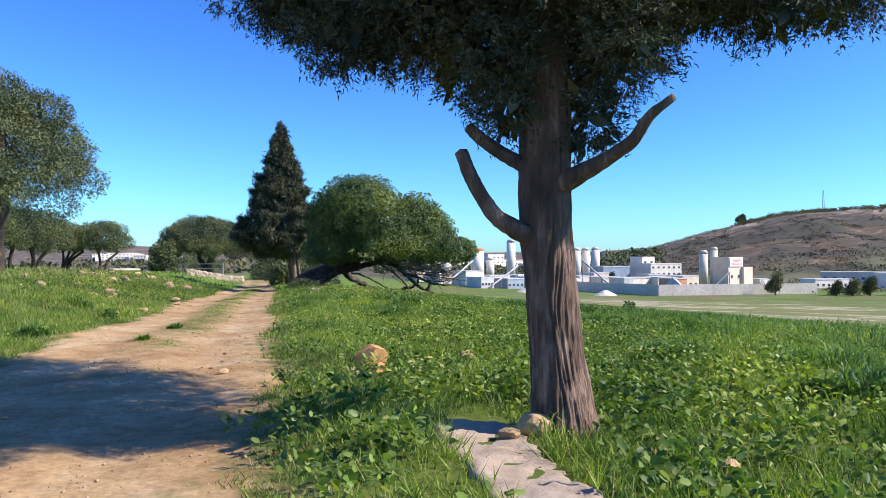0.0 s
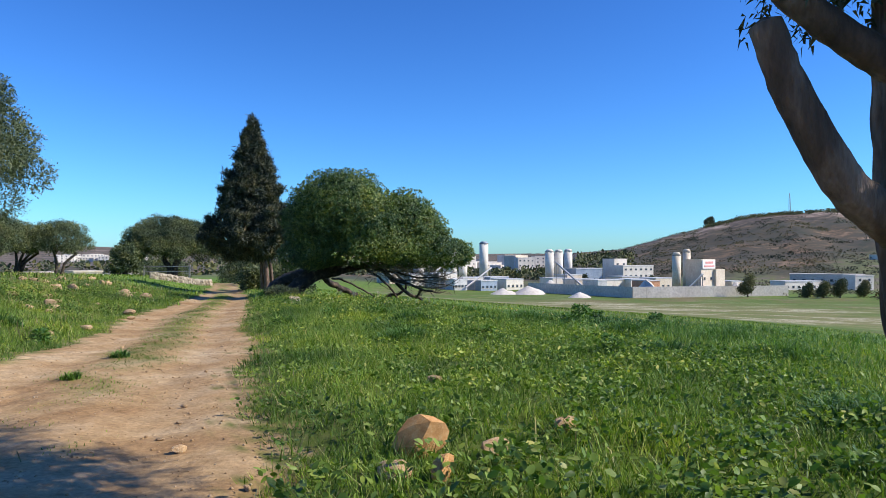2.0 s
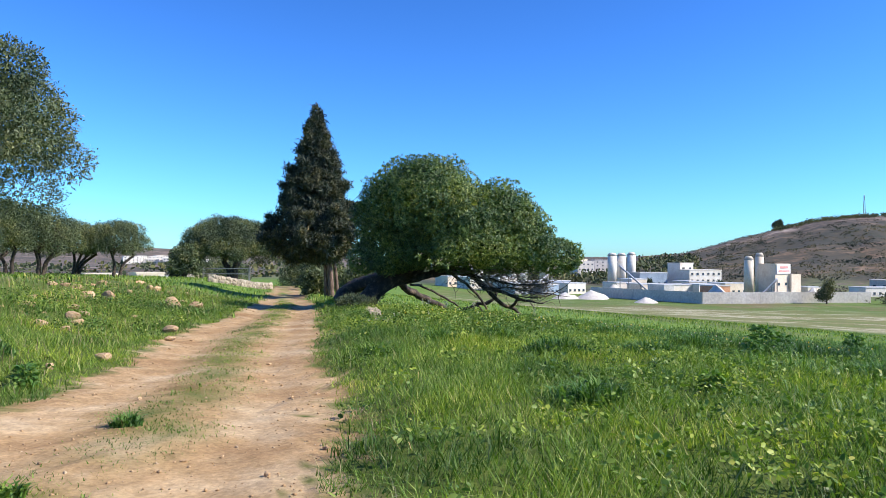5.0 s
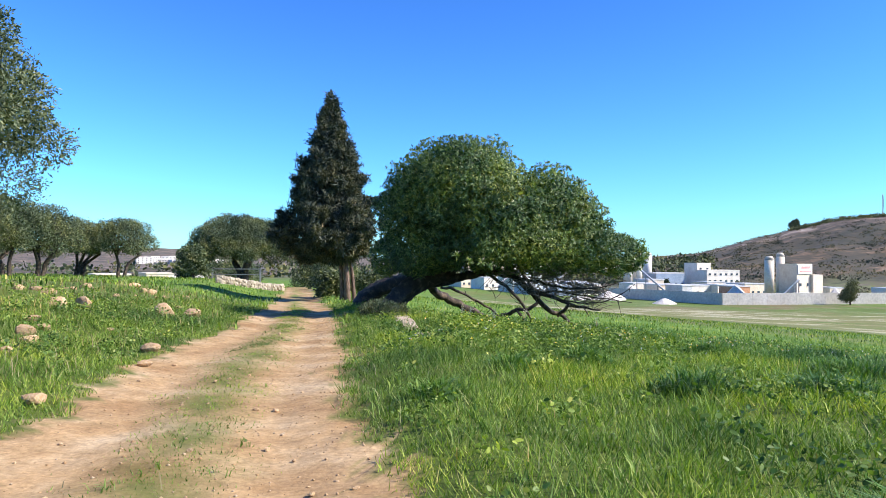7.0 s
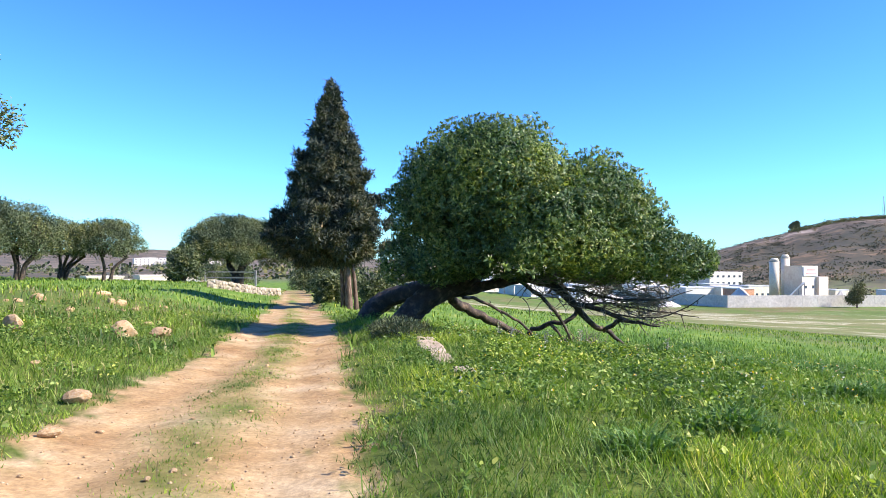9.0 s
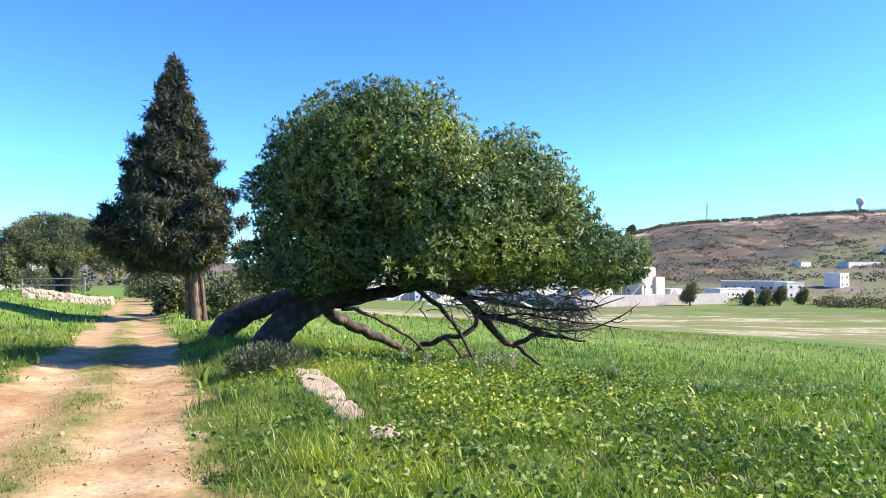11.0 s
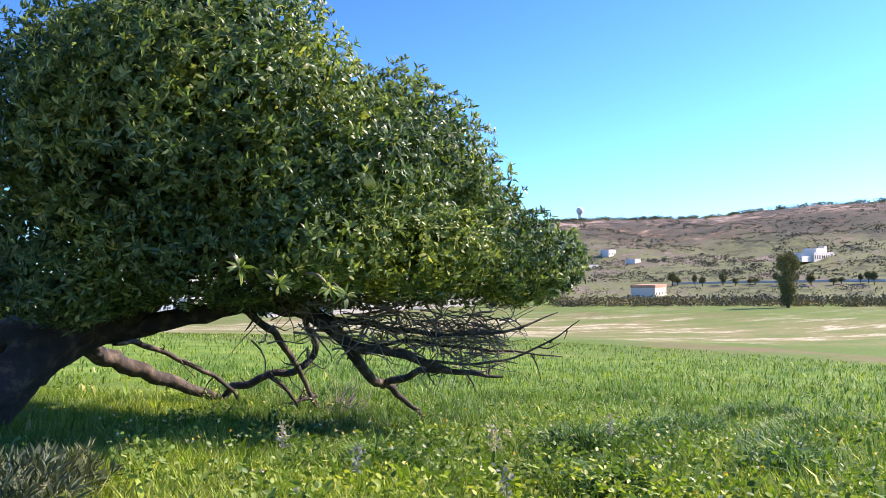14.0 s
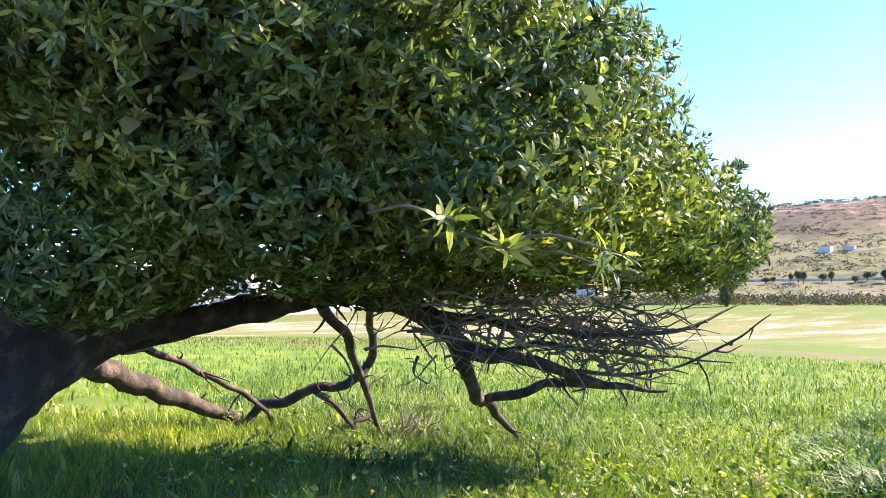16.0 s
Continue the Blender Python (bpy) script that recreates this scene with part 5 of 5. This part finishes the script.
    round_tree("bay_tree", x, y, 3.5, [(0, 0, 3, 1.7, 1.7, 2.4), (-1.1, 0, 7, 1.6, 1.5, 1.9), (0.9, 0, 8.6, 1.4, 1.4, 1.7), (2.4, 0, 12, 1.9, 1.7, 1.4), (-1.4, 0, 12, 1.8, 1.6, 1.6), (0.6, 0, 14.2, 1.6, 1.5, 1.2), (3.6, 0.5, 13.6, 1.1, 1.1, 0.9), (-2.6, 0, 14.0, 1.0, 1.0, 0.8), (0.2, 0, 5.4, 2.0, 1.7, 1.4)], "tall ragged dark tree at the field edge", 2600, 0.5, 95, (0, 0), 1, 0.4, SCRUB)
    for b, d, s in ((25.7, 246, 1.0), (30.6, 250, 0.7), (31.6, 256, 0.8), (29.6, 252, 0.6), (33.0, 262, 0.7), (18.6, 300, 0.7), (19.4, 310, 0.6), (13.6, 318, 0.7)):
        x, y, _ = far_place(b, d)
        round_tree("yard_tree", x, y, 1.8 * s, [(0, 0, 3.4 * s, 1.9 * s, 1.8 * s, 2.0 * s), (0.8 * s, 0, 5.6 * s, 1.5 * s, 1.4 * s, 1.6 * s), (-1.3 * s, 0, 2.4 * s, 1.5 * s, 1.4 * s, 1.4 * s)], "dark tree beside the batching plant wall", 700, 0.5, 120 + int(b), (0, 0), 1, 0.2, SCRUB, group="trees by the plant")
    for b, d in ((22.3, 765),):
        x, y, _ = far_place(b, d)
        round_tree("ridge_pine", x, y, 2.0, [(0, 0, 4.2, 3.6, 3.4, 3.0), (1.5, 0, 6.6, 2.4, 2.2, 2.0), (-2.4, 0, 3.4, 2.6, 2.4, 2.2), (2.6, 0, 3.0, 2.2, 2.2, 2.0)], "lone dark pine on the ridge line", 1100, 0.9, 97, (0, 0), 1, 0.45, SCRUB)


plant()
town()
ridge()


# ---- grass, weeds and flowers ----
def scatter(n, x0, x1, y0, y1, rng):
    return x0 + (x1 - x0) * rng.random(n), y0 + (y1 - y0) * rng.random(n)


def beside_path(x, y):
    """Distance to the line walked."""
    return np.abs(x + 0.205 * y)


SLABS = ((0.24, 5.5, 0.26), (0.30, 5.1, 0.27), (0.38, 4.7, 0.27), (0.45, 4.3, 0.27), (0.52, 3.9, 0.27), (0.57, 3.5, 0.27), (0.63, 3.0, 0.27), (0.68, 2.6, 0.27), (-4.7, 27.6, 0.20), (-4.60, 27.0, 0.21), (-4.48, 26.5, 0.21), (-4.38, 26.0, 0.21), (-4.28, 25.5, 0.21), (-4.18, 25.1, 0.2), (-3.98, 24.35, 0.2), (0.85, 5.3, 0.24))


def grow(x, y, keep):
    """Rooted points on the land; none on slabs, trunks or bare track."""
    left, right = track_edges(y)
    u = (x - left) / (right - left)
    fray = 0.06 * wave(x, y, 0.9, 4)
    bare = (u + fray > -0.02) & (u + fray < 1.02)
    mid = np.exp(-((u - 0.50 + 0.05 * wave(x, y, 3, 9)) / 0.13) ** 2) * smooth(9, 16, y + 3 * wave(x, y, 2.5, 3)) * (0.75 + 0.4 * wave(x, y, 1.3, 8))
    ok = keep & (~bare | (np.random.default_rng(len(x)).random(len(x)) < mid * 1.8))
    for sx, sy, sr in SLABS:
        ok &= np.hypot(x - sx, y - sy) > sr
    return ok, bare


def meadow():
    rng = np.random.default_rng(77)
    # short grass near the path
    x, y = scatter(1300000, -12, 8, 0, 38, rng)
    d = beside_path(x, y)
    dens = np.clip(1.15 - d / 9.0, 0.12, 1) * (0.62 + 0.38 * wave(x, y, 2.2, 11))
    ok, bare = grow(x, y, rng.random(len(x)) < dens)
    x, y, bare = x[ok], y[ok], bare[ok]
    h = (0.06 + 0.11 * rng.random(len(x)) ** 1.5) * (1.0 + 0.5 * wave(x, y, 2.5, 5)) * np.where(bare, 0.4, 1)
    left, right = track_edges(y)
    h *= 0.5 + 0.5 * smooth(0, 1.2, np.maximum(x - right, left - x)) + np.where(bare, 0.3, 0)
    V, F = slips(np.stack([x, y, land(x, y) - 0.01], 1), h * np.where(bare, 0.7, 1), 0.006 + 0.007 * rng.random(len(x)) + 0.0010 * beside_path(x, y), rng, 1.1)
    tagged(link("meadow_grass", mesh_np("meadow_grass", V, F), GRASS), "short fresh green meadow grass", "grass", kind="stuff")
    # longer tufts
    cx, cy = scatter(9000, -14, 16, -3, 46, rng)
    ok, bare = grow(cx, cy, (rng.random(9000) < 0.55 + 0.45 * wave(cx, cy, 4, 21)))
    cx, cy = cx[ok], cy[ok]
    per = 12
    x, y = np.repeat(cx, per) + 0.06 * rng.normal(size=len(cx) * per), np.repeat(cy, per) + 0.06 * rng.normal(size=len(cx) * per)
    h = np.repeat(0.10 + 0.16 * rng.random(len(cx)), per) * (0.6 + 0.6 * rng.random(len(x))) * np.repeat(np.where(bare[ok], 0.3, 1), per)
    V, F = blades(np.stack([x, y, land(x, y) - 0.01], 1), h, 0.006 + 0.006 * rng.random(len(x)), rng, 0.95)
    tagged(link("grass_tufts", mesh_np("grass_tufts", V, F), GRASS), "longer tufts of green grass", "grass", kind="stuff")
    # tall cereal-like grass down the slope
    x, y = scatter(290000, -2, 34, 2, 62, rng)
    left, right = track_edges(y)
    off = x - right
    dens = smooth(3.2, 6.5, off + 1.4 * wave(x, y, 6, 13)) * np.clip(1.2 - off / 26, 0.25, 1) * (0.55 + 0.45 * wave(x, y, 2.7, 14)) * (1 - smooth(46, 60, y))
    ok, _ = grow(x, y, rng.random(len(x)) < dens)
    x, y = x[ok], y[ok]
    h = (0.12 + 0.20 * rng.random(len(x))) * (1 + 0.6 * wave(x, y, 3.1, 15)) * (0.6 + 0.35 * smooth(4, 9, off[ok]))
    V, F = blades(np.stack([x, y, land(x, y) - 0.01], 1), h, 0.008 + 0.009 * rng.random(len(x)), rng, 0.9)
    tagged(link("tall_grass", mesh_np("tall_grass", V, F), WHEAT), "tall bluish green grass on the slope", "grass", kind="stuff")
    # far meadow, coarse
    x, y = scatter(40000, -45, 40, 26, 100, rng)
    ok, bare = grow(x, y, rng.random(len(x)) < 0.75)
    ok &= ~bare
    x, y = x[ok], y[ok]
    V, F = blades(np.stack([x, y, land(x, y) - 0.01], 1), 0.12 + 0.16 * rng.random(len(x)), 0.03 + 0.03 * rng.random(len(x)), rng, 0.7)
    tagged(link("far_grass", mesh_np("far_grass", V, F), GRASS), "coarse grass over the farther field", "grass", kind="stuff")


def weeds():
    rng = np.random.default_rng(31)
    cx, cy = scatter(30000, -13, 11, 1.5, 38, rng)
    patch = np.exp(-((cx - 1.2) ** 2 / 12 + (cy - 6.2) ** 2 / 13)) * 1.1 + np.exp(-((cx - 2.4) ** 2 / 5 + (cy - 11) ** 2 / 6)) * 0.35 + np.exp(-((cx + 2.4) ** 2 / 3.2 + (cy - 24.8) ** 2 / 9)) * 1.7 + np.exp(-((cx - 1.4) ** 2 / 5 + (cy - 12.2) ** 2 / 4)) * 0.7 + np.exp(-((cx - 0.2) ** 2 / 4 + (cy - 16.5) ** 2 / 5)) * 0.5 + 0.22 * smooth(0.15, 0.6, wave(cx, cy, 4.2, 33))
    patch += np.exp(-((cx - 0.2) ** 2 / 10 + (cy - 29.8) ** 2 / 9)) * 0.45
    patch += np.exp(-((cx + 10.5) ** 2 / 5 + (cy - 24) ** 2 / 14)) * 0.6
    ok, bare = grow(cx, cy, rng.random(30000) < patch * (0.55 + 0.6 * wave(cx, cy, 1.5, 37)))
    ok &= ~bare
    for sx, sy, sr in SLABS:
        ok &= np.hypot(cx - sx, cy - sy) > sr + 0.16
    cx, cy = cx[ok], cy[ok]
    per = 20
    a = rng.random(len(cx) * per) * 6.2832
    rr = 0.02 + 0.13 * rng.random(len(a))
    x, y = np.repeat(cx, per) + rr * np.cos(a), np.repeat(cy, per) + rr * np.sin(a)
    z = land(x, y) + np.repeat((0.01 + 0.17 * rng.random(len(cx))) * (0.8 + 0.5 * wave(cx, cy, 1.5, 37)), per) + 0.11 * rng.random(len(a))
    D = np.stack([np.cos(a), np.sin(a), 0.15 + 0.5 * rng.normal(size=len(a))], 1)
    L = (0.035 + 0.045 * rng.random(len(a))) * (0.78 + 0.2 * (1 - smooth(6, 9, y)))
    D0, A, N = frames_of(D, rng)
    up = np.sign(N[:, 2])[:, None]
    N = N * up
    A = np.cross(N, D0)
    flatN = N * 1.3 + np.array([0, 0, 0.25]) + 0.6 * rng.normal(size=N.shape)
    flatN /= np.linalg.norm(flatN, axis=1)[:, None]
    A = np.cross(flatN, D0)
    A /= np.linalg.norm(A, axis=1)[:, None]
    P = np.stack([x, y, z], 1)
    Lc, W = L[:, None], (L * (0.42 + 0.3 * rng.random(len(L))))[:, None]
    V = np.stack([P, P + D0 * Lc * 0.3 - A * W * 0.5 + flatN * W * 0.12, P + D0 * Lc * 0.35 + flatN * W * -0.03, P + D0 * Lc * 0.3 + A * W * 0.5 + flatN * W * 0.12, P + D0 * Lc * 0.8 - A * W * 0.36 + flatN * W * 0.06, P + D0 * Lc * 0.8 + A * W * 0.36 + flatN * W * 0.06, P + D0 * Lc * 1.02 - flatN * W * 0.08], 1)
    F = np.arange(len(P))[:, None, None] * 7 + np.array([[0, 2, 1], [0, 3, 2], [1, 2, 4], [2, 3, 5], [2, 5, 4], [4, 5, 6]])[None]
    tagged(link("broadleaf_weeds", mesh_np("broadleaf_weeds", V.reshape(-1, 3), F.reshape(-1, 3)), WEED), "low broad-leaved green weeds", "weeds", kind="stuff")
    # dark leafy clumps standing above the grass
    for k, (px, py, s) in enumerate(((4.3, 21.8, 0.75), (5.2, 22.2, 0.55), (3.3, 23.2, 0.5), (2.4, 24.4, 0.6), (5.6, 26.4, 0.8), (3.6, 25.8, 0.55), (1.9, 21.4, 0.4), (-0.9, 18.6, 0.35), (6.8, 24.8, 0.7), (-8.6, 17.6, 0.3), (-1.4, 27.2, 0.3), (-2.6, 28.7, 0.28), (-0.4, 28.9, 0.35), (0.9, 27.6, 0.4), (1.4, 30.2, 0.45), (2.6, 29.0, 0.5), (3.4, 31.4, 0.6), (4.9, 30.2, 0.7), (6.5, 32.5, 0.7), (1.0, 24.0, 0.4), (3.2, 17.4, 0.5), (4.6, 14.0, 0.55), (2.6, 13.0, 0.35), (5.6, 18.4, 0.6), (0.6, 19.0, 0.35), (-1.6, 21.0, 0.3), (-2.6, 20.0, 0.25), (2.8, 9.0, 0.4), (4.4, 8.6, 0.5), (3.6, 6.4, 0.4), (-1.0, 14.6, 0.3), (-3.4, 18.2, 0.22), (-6.9, 12.6, 0.25), (-5.1, 14.2, 0.11), (-4.9, 12.2, 0.09), (8.2, 22.6, 0.8), (7.6, 28.8, 0.8), (9.6, 27.0, 0.9), (-5.6, 29.6, 0.3))):
        g = level(px, py)
        n = int(1500 * s)
        a, rr = rng.random(n) * 6.2832, s * np.sqrt(rng.random(n))
        lx, ly = rr * np.cos(a) * 1.3, rr * np.sin(a) * 0.9
        lz = land(px + lx, py + ly) - g
        V, F = blades(np.stack([lx, ly, lz - 0.02], 1), (0.20 + 0.24 * rng.random(n)) * (1.15 - 0.6 * rr / s) * min(1.0, 0.25 + s / 0.5), 0.012 + 0.012 * rng.random(n), rng, 0.9)
        ob = tagged(link("grass_clump", mesh_np("grass_clump", V, F), WHEAT), "dense dark clump of grass standing above the meadow", "grass clump", "grass clumps")
        ob.location = (px, py, g)
    # dark broad-leaved plants standing out of the grass
    for px, py, s in ((3.46, 22.15, 0.62), (3.95, 22.5, 0.45), (-7.17, 16.1, 0.26), (2.9, 21.2, 0.3), (0.4, 15.6, 0.22), (1.9, 13.4, 0.3), (5.9, 23.6, 0.5)):
        n = int(500 * s) + 80
        a, up = rng.random(n) * 6.2832, rng.random(n)
        rr = s * 0.55 * np.sqrt(rng.random(n)) * (1 - 0.6 * up)
        lx, ly = rr * np.cos(a), rr * np.sin(a)
        g = level(px, py)
        P = np.stack([lx, ly, land(px + lx, py + ly) - g + 0.02 + s * 0.8 * up], 1)
        D = np.stack([np.cos(a), np.sin(a), 0.2 + 0.5 * rng.normal(size=n)], 1)
        L = (0.07 + 0.08 * rng.random(n)) * (0.6 + 0.7 * s)
        V, F = leaves(P, D, L, L * 0.42, rng, -0.25, 0.15, np.stack([0.5 * np.cos(a), 0.5 * np.sin(a), np.ones(n)], 1) + 0.4 * rng.normal(size=(n, 3)))
        ob = tagged(link("leafy_plant", mesh_np("leafy_plant", V, F), WHEAT), "dark broad-leaved wild plant standing above the grass", "plant", "broad-leaved plants")
        ob.location = (px, py, g)
    # a grey-green bush beside the slab
    for px, py, s in ((-5.2, 27.7, 0.42), (-4.95, 28.4, 0.36), (-5.45, 28.2, 0.32)):
        P, O = lobes_points([(0, 0, s * 0.3, s, s * 0.9, s * 0.6)], 420, rng, 0.8, floor=-0.02)
        Q = np.repeat(P, 5, 0)
        V, F = fingers(Q, np.repeat(O, 5, 0) * 0.6 + rng.normal(size=(len(Q), 3)) * 0.5 + np.array([0, 0, 0.5]), 0.06 + 0.06 * rng.random(len(Q)), np.full(len(Q), 0.016), rng)
        t = thing("low_bush", (px, py, level(px, py)), "low feathery grey-green bush beside the slab", "bush", "low bushes")
        link("foliage", mesh_np("foliage", V, F), SAGE, t)
        for k in range(7):
            a = k * 0.9 + px
            link("stem", limb_mesh("stem", [tube(((0.03 * math.cos(a), 0.03 * math.sin(a), -0.03), (0.3 * s * math.cos(a), 0.3 * s * math.sin(a), 0.35 * s), (0.7 * s * math.cos(a), 0.65 * s * math.sin(a), 0.6 * s)), (0.008, 0.006, 0.003), 5, 0.1, k)]), TWIG, t)
    # pale mauve flower spikes
    for k, (px, py) in enumerate(((-3.2, 27.6), (-2.0, 27.9), (-1.1, 27.4), (-0.3, 28.6), (-2.7, 26.6), (-0.8, 29.6), (-3.4, 28.6))):
        t = thing("flower_spike", (px, py, level(px, py)), "pale mauve wild flower spike above the weeds", "flower", "flower spikes")
        hgt = 0.34 + 0.12 * math.sin(k * 2.2)
        link("stalk", limb_mesh("stalk", [tube(((0, 0, -0.03), (0.02, 0.01, hgt * 0.5), (0.03 * math.sin(k), 0.02, hgt)), (0.005, 0.004, 0.002), 5, 0, k)]), WEED, t)
        n = 60
        hz = hgt * (0.5 + 0.5 * rng.random(n))
        V, F = fingers(np.stack([0.02 * rng.normal(size=n), 0.02 * rng.normal(size=n), hz], 1), rng.normal(size=(n, 3)) + np.array([0, 0, 0.3]), np.full(n, 0.035), np.full(n, 0.02), rng)
        link("blossom", mesh_np("blossom", V, F), MAUVE, t)
    # small flowers and dry stalks
    fx, fy = scatter(900, -4.5, 6, 21, 34, rng)
    ok, bare = grow(fx, fy, rng.random(900) < 0.5)
    ok &= ~bare
    fx, fy = fx[ok], fy[ok]
    P = np.repeat(np.stack([fx, fy, land(fx, fy) + 0.16 + 0.12 * rng.random(len(fx))], 1), 5, 0)
    D = rng.normal(size=(len(P), 3)) + np.array([0, 0, 0.4])
    V, F = leaves(P, D, np.full(len(P), 0.022), np.full(len(P), 0.018), rng, 0.2, 0.1)
    tagged(link("wild_flowers", mesh_np("wild_flowers", V, F), PETAL), "scattered yellow and pale mauve wild flowers", "flowers", kind="stuff")
    sx, sy = scatter(16000, -12, 6, 2, 36, rng)
    left, right = track_edges(sy)
    edge = np.minimum(np.abs(sx - right - 0.15), np.abs(sx - left + 0.15))
    ok, bare = grow(sx, sy, rng.random(16000) < 0.10 + 0.9 * np.exp(-(edge / 0.35) ** 2) + 0.7 * np.exp(-((sx + 0.6) ** 2 / 9 + (sy - 30.5) ** 2 / 10)))
    sx, sy = sx[ok], sy[ok]
    bx, by = scatter(9000, -16, -6.5, 13, 42, rng)
    bl, _ = track_edges(by)
    keep = (bl - bx > 0.6) & (wave(bx, by, 3.3, 17) + 0.5 * rng.random(9000) > 0.15)
    bx, by = bx[keep], by[keep]
    V, F = blades(np.stack([bx, by, land(bx, by) - 0.005], 1), 0.10 + 0.20 * rng.random(len(bx)), 0.006 + 0.006 * rng.random(len(bx)), rng, 0.7)
    tagged(link("dry_grass", mesh_np("dry_grass", V, F), DRY), "pale dry grass on the rubble bank", "grass", kind="stuff")
    V, F = blades(np.stack([sx, sy, land(sx, sy) - 0.005], 1), 0.05 + 0.13 * rng.random(len(sx)), 0.004 + 0.004 * rng.random(len(sx)), rng, 0.9)
    tagged(link("dry_stalks", mesh_np("dry_stalks", V, F), DRY), "dry straw-coloured stalks along the track edge", "grass", kind="stuff")


meadow()
weeds()
